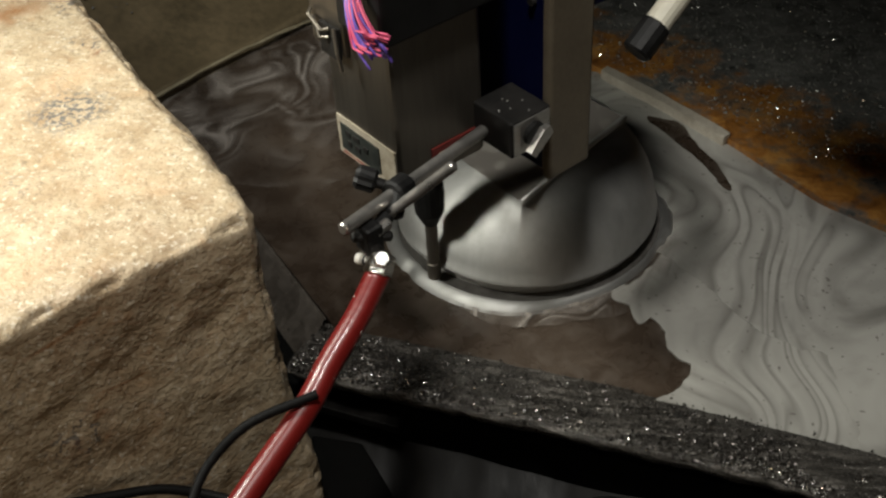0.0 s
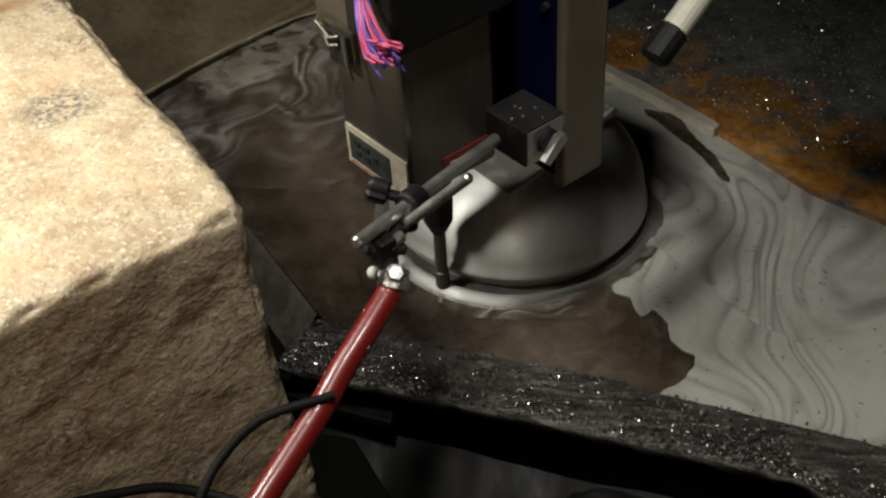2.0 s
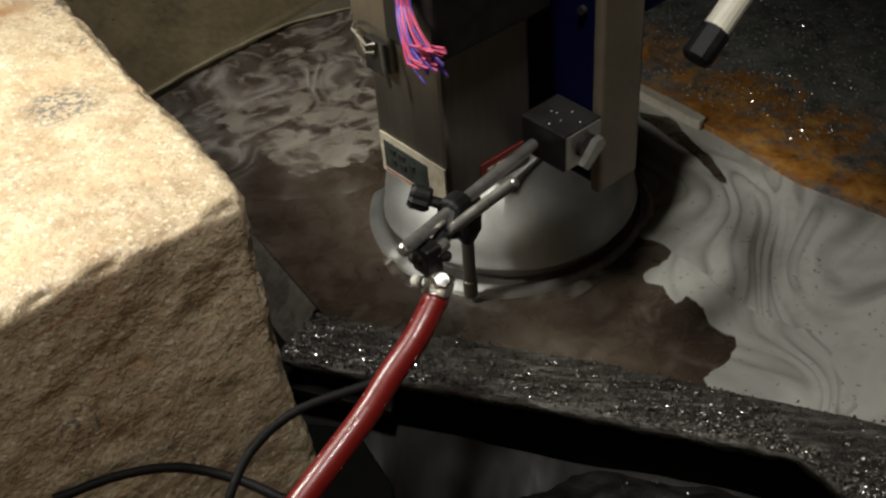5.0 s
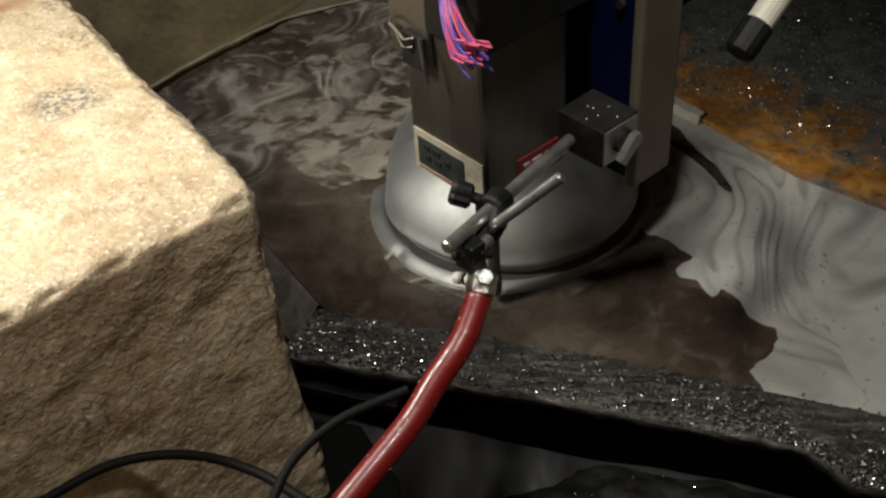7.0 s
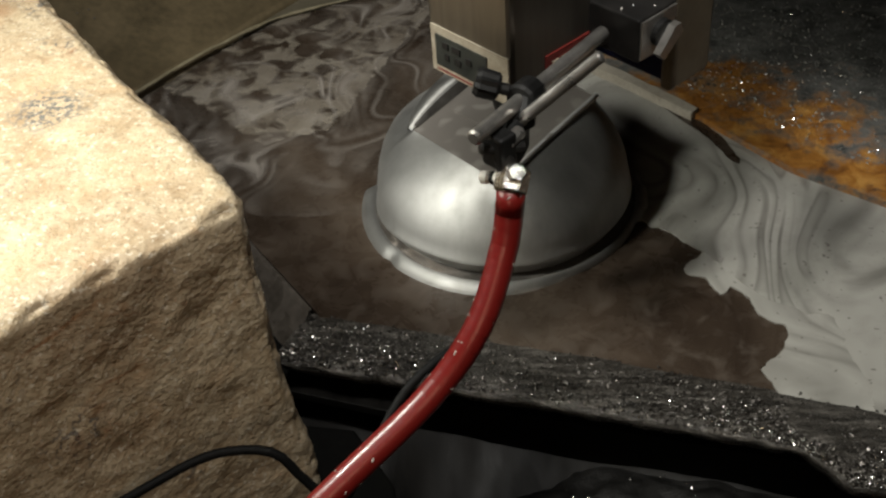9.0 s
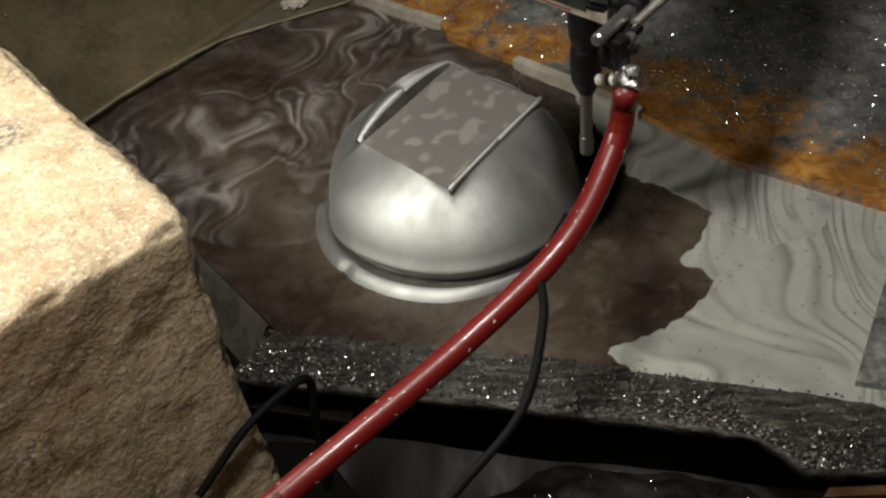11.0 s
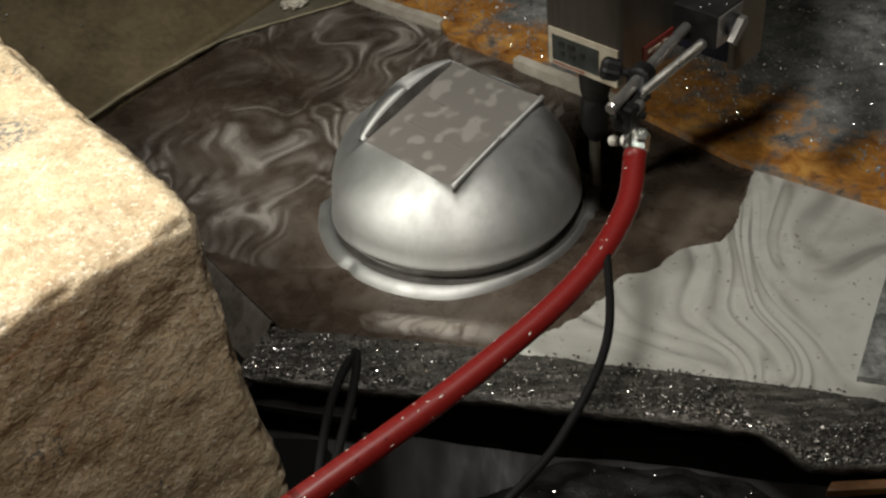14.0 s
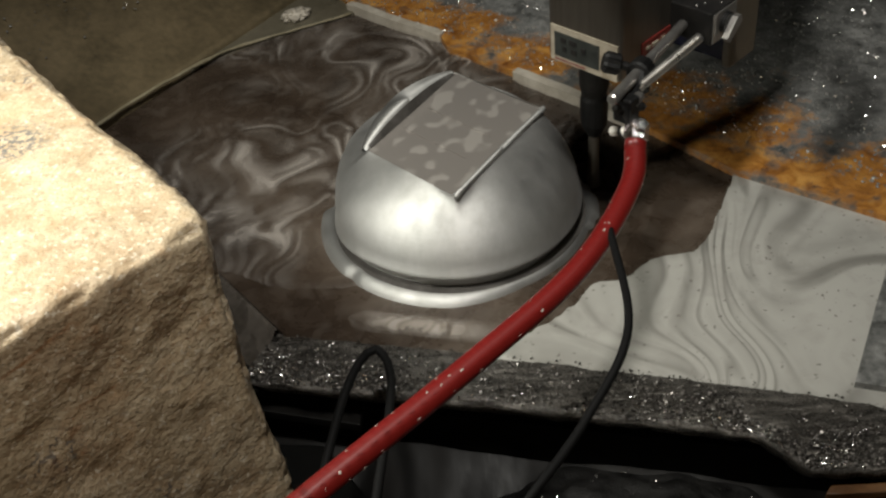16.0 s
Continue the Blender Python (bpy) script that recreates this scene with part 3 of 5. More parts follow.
def build_bed():
    outline = list(BED_EDGE)
    outline += [(1.6, -0.5), (1.6, 1.7), (-0.1, 1.7)]
    ob = part("bed", prism(outline, -0.03, 0.008, 0.0), RUST)
    tagged(ob, "rusty grey machine bed wet with coolant drops", "machine bed", kind="structure")

    # pale lips at the bed's edge
    def lip(p, q, width, z):
        p, q = Vector((*p, 0)), Vector((*q, 0))
        d = (q - p).normalized()
        n = Vector((-d.y, d.x, 0))
        if n.y < 0:
            n = -n
        o = [p, q, q + n * width, p + n * width]
        return prism(ragged([(v.x, v.y) for v in o], 0.012, 0.0025, 1.0), 0.0, z, 0.0015)
    for p, q in (((-0.085, 0.487), (0.022, 0.384)), ((0.095, 0.288), (0.205, 0.162))):
        tagged(part("trim", lip(p, q, 0.011, 0.012), LIP), "pale scaled metal lip along the bed edge", "edge trim", kind="structure")

    def drops(r):
        x, y = r.uniform(-0.1, 0.62), r.uniform(-0.25, 0.62)
        if x + y < 0.415:
            return None
        return (x, y, 0.0085)
    scatter("coolant_drops", 22000, drops, 0.0016, DROP, "glinting coolant drops on the rusty bed", "drops", 0.4, 5)


def build_side_sheet():
    """The stained sheet that rises behind the tank's far side."""
    bm = bmesh.new()
    p, q = Vector((-0.462, 0.142, 0.0)), Vector((-0.038, 0.662, 0.0))
    out = Vector((-0.78, 0.62, 0.0))
    n = 40
    grid = []
    for i in range(n + 1):
        a = p.lerp(q, i / n)
        grid.append([bm.verts.new(a + out * s + UP * (h + noise.noise((a + out * s) * 9) * 0.004)) for s, h in ((0, -0.02), (0.0, 0.006), (0.004, 0.012), (0.010, 0.010), (0.10, 0.045), (0.22, 0.09), (0.5, 0.2), (0.9, 0.36))])
    for c, d in zip(grid, grid[1:]):
        for j in range(len(c) - 1):
            bm.faces.new((c[j], d[j], d[j + 1], c[j + 1]))
    ob = part("wall_side", bm, SHEET, None, smooth=True)
    mod = ob.modifiers.new("thickness", "SOLIDIFY")
    mod.thickness, mod.offset = 0.004, 1
    tagged(ob, "brown stained sloping sheet beside the tank", "side sheet", kind="structure")

    def drops(r):
        s, f = r.uniform(0.10, 0.45), r.random()
        a = p.lerp(q, f) + out * s
        return (a.x, a.y, 0.045 + (s - 0.1) * 0.392 + 0.004)
    scatter("splash_drops", 1100, drops, 0.0018, DROP, "fine coolant drops on the stained sheet", "drops", 0.4, 6)

    # lit lip where the floor ends, its brightness put into a pale bead
    line = [Vector(p) for p in ((-0.46, 0.135, 0.014), (-0.366, 0.252, 0.014), (-0.308, 0.325, 0.013), (-0.238, 0.402, 0.008), (-0.19, 0.432, 0.005), (-0.08, 0.474, 0.005))]
    line = [v + noise.noise_vector(v * 60) * 0.0007 for v in rounded(line, 12)]
    bead = part("trim", tube(bmesh.new(), line, 0.0018, 8, taper=[0.0018 + 0.0010 * noise.noise(v * 40) for v in line]), LIT_EDGE, None, smooth=True)
    tagged(bead, "pale bead painted as the lit lip along the tank floor", "edge trim", kind="structure")

    # lip between the tank floor and the block
    bm = bmesh.new()
    a, b = Vector((-0.150, -0.075, 0)), Vector((-0.385, 0.275, 0))
    n = Vector((-0.83, -0.56, 0))
    rows = []
    for i in range(21):
        c = a.lerp(b, i / 20)
        rows.append([bm.verts.new(c + n * s + UP * z) for s, z in ((0, -0.01), (0, 0.004), (0.003, 0.004), (0.006, -0.002), (0.05, -0.035), (0.09, -0.10))])
    for c, d in zip(rows, rows[1:]):
        for j in range(len(c) - 1):
            bm.faces.new((c[j], d[j], d[j + 1], c[j + 1]))
    tagged(part("apron", bm, APRON, None, smooth=True), "grey wet apron sloping away from the tank", "apron", kind="structure")


def build_below():
    """The sump under the rim, its recess shade put into near-black colours."""
    tagged(part("ground", prism([(-2.5, -2.6), (2.5, -2.6), (2.5, 2.4), (-2.5, 2.4)], -0.95, -0.90), SHADE_BLACK), "workshop floor in painted shade", "floor", kind="structure")
    bm = bmesh.new()
    n = 70
    g = []
    for i in range(n + 1):
        row = []
        for j in range(n + 1):
            x, d = -0.4 + 1.1 * i / n, 0.45 * j / n
            y = -0.176 - 0.30 * (x + 0.011) - d
            p = Vector((x, y, 0))
            fold = 0.006 * math.sin(x * 95 + 3 * noise.noise(p * 7)) * min(1, d * 12)
            row.append(bm.verts.new((x, y, -0.056 - 0.42 * d + fold + noise.fractal(p * 8, 1, 2, 3) * 0.008)))
        g.append(row)
    for c, d in zip(g, g[1:]):
        for j in range(n):
            bm.faces.new((c[j], d[j], d[j + 1], c[j + 1]))
    tagged(part("sump", bm, SUMP_SHADED, None, smooth=True), "sump tray with streaks of grey coolant, shade painted in", "sump tray", kind="structure")
    # wet mound of swarf in the sump
    bm = bmesh.new()
    bmesh.ops.create_icosphere(bm, subdivisions=5, radius=1)
    for v in bm.verts:
        w = 1 + noise.fractal(v.co * 3, 1, 2, 4) * 0.12
        v.co = Vector((v.co.x * 0.14 * w, v.co.y * 0.08 * w, v.co.z * 0.05 * w))
    ob = part("mound", bm, MOUND, None, smooth=True)
    ob.matrix_world = pose(0.13, -0.285, -0.085, 0, 0, -17)
    tagged(ob, "dark rounded mound of wet swarf in the sump", "swarf heap")
    # wall under the rim and a post, both in painted shade, and a rusty bar
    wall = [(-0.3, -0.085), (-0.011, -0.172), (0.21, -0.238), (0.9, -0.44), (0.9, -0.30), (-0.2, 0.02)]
    tagged(part("wall_front", prism(wall, -0.4, -0.021, 0.003), SHADE_BLACK), "wall under the tank rim in painted shade", "tank wall", kind="structure")
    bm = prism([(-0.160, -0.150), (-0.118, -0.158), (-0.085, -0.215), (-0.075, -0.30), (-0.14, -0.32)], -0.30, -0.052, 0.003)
    tagged(part("post", bm, SHADE_BLACK), "steel post below the rim corner in painted shade", "post")
    bm = prism([(0.238, -0.303), (0.250, -0.3045), (0.350, -0.312), (0.350, -0.304), (0.244, -0.296)], -0.004, 0.003, 0.001)
    tagged(part("rusty_bar", bm, WOOD), "orange rusty flat bar under the rim end", "metal bar")
    # gusset in the sump's darkened colour, shade included
    bm = prism([(-0.172, -0.142), (-0.085, -0.172), (-0.075, -0.10), (-0.15, -0.08)], -0.026, -0.018, 0.001)
    tagged(part("gusset", bm, SUMP_SHADED), "grey wet gusset plate under the rim corner, shade painted in", "gusset")
    # hall round the machine
    for name, o in (("wall_north", [(-2.5, 2.4), (2.5, 2.4), (2.5, 2.5), (-2.5, 2.5)]), ("wall_south", [(-2.5, -2.7), (2.5, -2.7), (2.5, -2.6), (-2.5, -2.6)]),
                    ("wall_west", [(-2.6, -2.7), (-2.5, -2.7), (-2.5, 2.5), (-2.6, 2.5)]), ("wall_east", [(2.5, -2.7), (2.6, -2.7), (2.6, 2.5), (2.5, 2.5)])):
        tagged(part(name, prism(o, -0.95, 2.5), HALL), "dim grey workshop wall", "wall", kind="structure")
    tagged(part("ceiling", prism([(-2.6, -2.7), (2.6, -2.7), (2.6, 2.5), (-2.6, 2.5)], 2.5, 2.6), HALL), "dim grey workshop ceiling", "ceiling", kind="structure")


# ---- the stone block ----


def build_stone():
    corner, u, v = Vector((-0.145, -0.222, 0)), Vector((-0.773, -0.634, 0)), Vector((-0.57, 0.82, 0))
    lu, lv, z0, z1 = 0.46, 0.52, -0.24, 0.238
    bm = bmesh.new()
    bmesh.ops.create_cube(bm, size=2)
    bmesh.ops.subdivide_edges(bm, edges=list(bm.edges), cuts=130, use_grid_fill=True)
    half = Vector((lu / 2, lv / 2, (z1 - z0) / 2))
    r = 0.007
    for w in bm.verts:
        p = Vector((w.co.x * half.x, w.co.y * half.y, w.co.z * half.z))
        inner = Vector([max(-h + r, min(h - r, c)) for c, h in zip(p, half)])
        d = p - inner
        if d.length > 0:
            n = d.normalized()
            p = inner + n * r
            wob = noise.fractal(p * 9, 1, 2, 3) * 0.0035 + noise.fractal(p * 130, 1, 2, 2) * 0.0007 + noise.fractal(p * 34, 1, 2.1, 3) * 0.0015
            # chipped arrises
            k = sum(abs(c) > 0.25 for c in n) - 1
            if k > 0:
                wob -= abs(noise.fractal(p * 22 + Vector((7, 3, 1)), 1, 2, 4)) * 0.011
            p = p + n * wob
        lean = 0.024 * max(0.0, (0.09 - p.z) / 0.3)
        w.co = corner + Vector((1.0, -0.1, 0)) * lean + u * (p.x + half.x) + v * (p.y + half.y) + UP * (z0 + half.z + p.z)
    ob = part("stone_block", bm, STONE, None, smooth=True)
    tagged(ob, "rough cream sandstone block with chipped edges", "stone block")


# ---- the casting ----
DOME_C = Vector((0.017, 0.062, 0.0))


def build_casting():
    thing = empty("aluminium_casting", pose(DOME_C.x, DOME_C.y, 0.0))
    tagged(thing, "domed bright aluminium casting with a milled flat", "casting")
    # flat: its four corners seen from the dome's middle
    L, Fr, R, B = Vector((-0.078, 0.000, 0.082)), Vector((-0.006, -0.084, 0.082)), Vector((0.083, 0.012, 0.097)), Vector((0.010, 0.092, 0.097))
    quad = [L, Fr, R, B]
    centre = (L + Fr + R + B) / 4

    def top_edge(a):
        d = Vector((math.cos(a), math.sin(a), 0))
        for p, q in zip(quad, quad[1:] + quad[:1]):
            e = q - p
            den = d.x * e.y - d.y * e.x
            w = p - centre
            if abs(den) < 1e-9:
                continue
            s = (w.x * e.y - w.y * e.x) / den
            t = (w.x * d.y - w.y * d.x) / den
            if s > 0 and -1e-6 <= t <= 1 + 1e-6:
                return p + e * t
    corners = [math.atan2(p.y - centre.y, p.x - centre.x) for p in quad]
    angles = sorted([2 * math.pi * k / 128 - math.pi for k in range(128)] + corners)

    def mean_reach(a):
        """The flat's reach in one direction with its corners rounded off."""
        near = [(top_edge(a + radians(d)) - centre).xy.length for d in range(-40, 41, 8)]
        return sum(near) / len(near)
    bm = bmesh.new()
    rings = []
    base_r, base_z = 0.1115, 0.025

    def lobe(a):
        """The lip stands out a little on one side."""
        return 1 + 0.045 * math.exp(-((math.degrees(a) % 360 - 203) / 20) ** 2)
    steps = [0, 0.06, 0.14, 0.24, 0.34, 0.44, 0.54, 0.63, 0.71, 0.78, 0.84, 0.89, 0.93, 0.96, 0.985, 1.0]
    for s in steps:
        h = math.sin(s * math.pi / 2)
        ring = []
        for a in angles:
            t = top_edge(a)
            soft = centre + Vector((math.cos(a), math.sin(a), 0)) * mean_reach(a)
            t = Vector((*soft.lerp(t, h ** 5).xy, t.z))
            b = Vector((math.cos(a) * base_r * lobe(a), math.sin(a) * base_r * lobe(a), base_z))
            # fuller behind the shoulder than in front
            full = 2.1 + 3.0 * math.exp(-((math.degrees(a) % 360 - 140) / 48) ** 2)
            xy = t.lerp(b, 1 - h ** full)
            ring.append(bm.verts.new((xy.x, xy.y, base_z + (t.z - base_z) * h)))
        rings.append(ring)
    n = len(angles)
    for a, b in zip(rings, rings[1:]):
        for k in range(n):
            bm.faces.new((a[k], a[(k + 1) % n], b[(k + 1) % n], b[k]))
    # the lip turns under to the groove
    last = rings[0]
    for r, z in ((0.1135, 0.0205), (0.1142, 0.018), (0.1132, 0.0155), (0.106, 0.013), (0.105, 0.002)):
        low = [bm.verts.new((math.cos(a) * r * lobe(a), math.sin(a) * r * lobe(a), z)) for a in angles]
        for k in range(n):
            bm.faces.new((low[k], low[(k + 1) % n], last[(k + 1) % n], last[k]))
        last = low
    part("dome", bm, ALU, thing, "bright smooth aluminium dome", smooth=True)
    # the flat itself, a little below its edges
    bm = bmesh.new()
    vs = [bm.verts.new(centre + (p - centre) * 0.997 - UP * 0.0008) for p in quad]
    bm.faces.new(vs)
    bmesh.ops.subdivide_edges(bm, edges=list(bm.edges), cuts=8, use_grid_fill=True)
    part("milled_flat", bm, FLAT, thing, "grey milled flat with milky puddles")

    # raised shoulder along one side of the flat
    bm = bmesh.new()
    prev = None
    m = 36
    out_n = Vector((-0.72, 0.69, 0)).normalized()
    for i in range(m + 1):
        f = i / m
        p = L.lerp(B, f) + (L - B).normalized() * 0.0
        hgt = 0.012 * math.sin(math.pi * min(1, f * 1.02)) ** 0.75
        wid = 0.004 + 0.024 * math.sin(math.pi * f) ** 0.8
        row = [bm.verts.new(p - UP * 0.002), bm.verts.new(p + UP * hgt * 0.92 + out_n * 0.003), bm.verts.new(p + UP * hgt + out_n * (0.003 + wid * 0.22)),
               bm.verts.new(p + UP * (hgt * 0.72) + out_n * (0.003 + wid * 0.6)), bm.verts.new(p + UP * (hgt * 0.1 - 0.004) + out_n * (0.003 + wid * 0.95)), bm.verts.new(p - UP * 0.02 + out_n * wid * 1.02)]
        if prev:
            for j in range(5):
                bm.faces.new((prev[j], row[j], row[j + 1], prev[j + 1]))
        prev = row
    part("shoulder", bm, ALU, thing, smooth=True)
    # shade on the pocket's wall, painted as a darker strip
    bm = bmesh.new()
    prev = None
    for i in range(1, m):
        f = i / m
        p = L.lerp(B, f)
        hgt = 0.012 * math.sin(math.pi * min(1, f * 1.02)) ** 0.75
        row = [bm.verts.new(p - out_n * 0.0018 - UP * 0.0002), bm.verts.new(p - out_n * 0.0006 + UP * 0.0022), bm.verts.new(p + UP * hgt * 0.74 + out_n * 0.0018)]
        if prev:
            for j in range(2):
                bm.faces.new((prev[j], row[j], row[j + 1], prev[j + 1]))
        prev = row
    part("pocket_shade", bm, GROOVE_AND_SHADE, thing, "painted shade along the pocket's wall", smooth=True)
    for f in (0.32, 0.58):
        a, b = L.lerp(B, f), Fr.lerp(R, f)
        part("scribed_line", tube(bmesh.new(), [a.lerp(b, 0.08), a.lerp(b, 0.8)], 0.0003, 6), FLAT, thing)
    # thin ridge along the other side
    bm = tube(bmesh.new(), [Fr.lerp(R, f) + UP * (0.0006 + 0.0012 * math.sin(f * 3.1)) for f in [k / 14 for k in range(15)]], 0.0026, 8)
    part("ridge", bm, ALU, thing, smooth=True)

    # flange: groove, rounded bead, trimmed on one side
    bm = bmesh.new()
    prof = [(0.103, 0.004), (0.105, 0.0008), (0.1170, 0.0012), (0.1182, 0.0035), (0.1205, 0.0064), (0.1240, 0.0070), (0.1280, 0.0056), (0.1315, 0.0028), (0.1330, 0.0)]
    rings = []
    for k in range(160):
        a = 2 * math.pi * k / 160
        deg = math.degrees(a)
        # broad in front, milled narrow on one side up to a leftover lug, trimmed behind
        trim = 0.84 + 0.10 * math.cos(radians(deg - 230))
        if deg > 262:
            trim = max(0.34, trim - (deg - 262) * 0.018)
        if deg >= 338 or deg <= 8:
            trim = 0.80 if 345 <= deg or deg < 2 else 0.6
        elif 8 < deg < 170:
            trim = 0.34
        ring = []
        for r, z in prof:
            rr = 0.117 + (r - 0.117) * trim if r > 0.117 else r
            nick = 0.0022 * math.exp(-((deg - 217) / 2.2) ** 2) if r > 0.12 else 0
            ring.append(bm.verts.new((math.cos(a) * (rr - nick), math.sin(a) * (rr - nick), z - nick * 0.4)))
        rings.append(ring)
    for k in range(160):
        a, b = rings[k], rings[(k + 1) % 160]
        for j in range(len(prof) - 1):
            bm.faces.new((a[j], b[j], b[j + 1], a[j + 1]))
    part("flange", bm, ALU, thing, "rounded aluminium flange with a groove", smooth=True)
    bm = bmesh.new()
    inner, outer = [[bm.verts.new((math.cos(k * math.pi / 64) * r, math.sin(k * math.pi / 64) * r, z)) for k in range(128)] for r, z in ((0.104, 0.0022), (0.1176, 0.0026))]
    for k in range(128):
        bm.faces.new((inner[k], outer[k], outer[(k + 1) % 128], inner[(k + 1) % 128]))
    part("groove_dirt", bm, GROOVE_AND_SHADE, thing, "dark wet dirt lying in the groove")


# ---- coolant ----


def skin(outline, z):
    """A film of liquid lying at one height."""
    bm = bmesh.new()
    bm.faces.new([bm.verts.new((x, y, z)) for x, y in outline])
    return bm


def build_coolant():
    late = [(0.30, 0.10), (0.262, 0.040), (0.222, -0.028), (0.185, -0.035), (0.150, -0.052), (0.118, -0.062), (0.078, -0.102), (0.046, -0.114), (0.022, -0.121), (0.012, -0.134), (0.05, -0.19)]
    early = [(0.05, 0.30), (0.140, 0.14), (0.140, 0.03), (0.118, -0.018), (0.082, -0.044), (0.098, -0.060), (0.106, -0.078), (0.116, -0.072), (0.124, -0.092), (0.128, -0.112), (0.140, -0.124), (0.130, -0.146), (0.108, -0.162), (0.110, -0.205)]
    back = [(0.05, 0.30), (0.10, 0.14), (0.118, 0.07), (0.123, 0.022), (0.138, 0.004), (0.155, -0.008), (0.172, -0.036), (0.190, -0.062), (0.216, -0.098), (0.26, -0.125)]
    tail = [(0.27, -0.275), (0.40, -0.315), (0.66, -0.38), (0.66, 0.20), (0.32, 0.24)]
    for name, line, z, lab in (("milky_coolant", late, 0.0012, "milky grey coolant pooled with dark swirls"), ("milky_coolant", early, 0.0006, "milky grey coolant sheet streaming past the casting"), ("milky_coolant", back, 0.0009, "milky grey coolant arm curling behind the casting")):
        curve = [(p.x, p.y) for p in rounded([Vector((*p, 0)) for p in line], 10)]
        out = ragged(curve + tail, 0.0025, 0.0065, 4.0 + z * 1000)
        ob = part(name, prism(out, z - 0.0005, z + 0.0007), MILK)
        tagged(ob, lab, "coolant", kind="stuff")
        POOLS.append(ob)
    arc = [(0.128 + (0.022 + 0.005 * math.sin(k * 0.9)) * math.sin(math.pi * (k + 0.3) / 14.6) ** 0.6, -118 + k * 7.5) for k in range(15)]
    ring = [(r * math.cos(radians(a)), r * math.sin(radians(a))) for r, a in arc] + [(0.122 * math.cos(radians(a)), 0.122 * math.sin(radians(a))) for r, a in arc[::-1]]
    ob = part("milky_coolant", skin(ragged(ring, 0.003, 0.003, 7.0), 0.0026), BROKEN)
    tagged(ob, "thin milky coolant band curling round the casting", "coolant", kind="stuff")
    POOLS.append(ob)
    for line, z in (([(-0.42, 0.18), (-0.14, 0.62), (0.20, 0.32), (0.1, 0.12), (-0.05, -0.02), (-0.18, 0.0)], 0.0022), ([(-0.085, -0.068), (-0.06, -0.060), (0.0, -0.078), (0.06, -0.085), (0.12, -0.105), (0.17, -0.14), (0.17, -0.165), (0.0, -0.115), (-0.07, -0.094)], 0.003)):
        ob = part("coolant_film", skin(ragged(line, 0.003, 0.008, z * 900), z), FOAM)
        ob.data.materials[0] = FOAM if z < 0.0025 else STREAK
        tagged(ob, "thin milky coolant film in swirls", "coolant film", kind="stuff")
        FILMS.append(ob)


    line = [(-0.34, 0.22), (-0.22, 0.40), (-0.06, 0.44), (0.03, 0.33), (-0.05, 0.16), (-0.09, 0.06), (-0.16, 0.04), (-0.22, 0.10)]
    ob = part("foam_patches", skin(ragged(line, 0.004, 0.012, 6.0), 0.0016), PATCHES)
    tagged(ob, "torn pale foam patches drifting over the tank floor", "foam", kind="stuff")
    FILMS.append(ob)
    streak = [Vector((*p, 0)) for p in ((0.150, 0.208), (0.178, 0.192), (0.196, 0.150), (0.208, 0.118), (0.216, 0.088), (0.210, 0.084), (0.198, 0.112), (0.180, 0.146), (0.164, 0.176), (0.148, 0.196))]
    ob = part("bare_streak", skin(ragged([(p.x, p.y) for p in rounded(streak, 6)], 0.003, 0.004, 2.0), 0.0023), FLOOR)
    tagged(ob, "dark bare streak in the milky coolant", "dark streak", kind="stuff")
    FILMS.append(ob)


POOLS, FILMS = [], []
build_floor()
build_crumb()
build_rim()
build_bed()
build_side_sheet()
build_below()
build_stone()
build_casting()
build_coolant()

# ---- the machine head ----


def bars(name, parent, origin, along, up, rows, material, normal, size=0.0022):
    """Writing too small to read, as plain bars."""
    for k, (x, y, w) in enumerate(rows):
        o = Vector(origin) + along * x + up * y + normal * 0.0006
        bm = bmesh.new()
        pts = [o, o + along * w, o + along * w + up * size, o + up * size]
        lo = [bm.verts.new(p - normal * 0.0008) for p in pts]
        hi = [bm.verts.new(p + normal * 0.0004) for p in pts]
        bm.faces.new(hi)
        for i in range(4):
            bm.faces.new((lo[i], lo[(i + 1) % 4], hi[(i + 1) % 4], hi[i]))
        part(name, bm, material, parent)


def plate_on(origin, along, up, w, h, normal, thick=0.0012, bevel=0.0003):
    bm = bmesh.new()
    o = Vector(origin)
    pts = [o, o + along * w, o + along * w + up * h, o + up * h]
    lo = [bm.verts.new(p - normal * 0.0005) for p in pts]
    hi = [bm.verts.new(p + normal * thick) for p in pts]
    bm.faces.new(hi)
    bm.faces.new(lo[::-1])
    for i in range(4):
        bm.faces.new((lo[i], lo[(i + 1) % 4], hi[(i + 1) % 4], hi[i]))
    return bm


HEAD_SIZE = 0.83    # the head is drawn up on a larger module


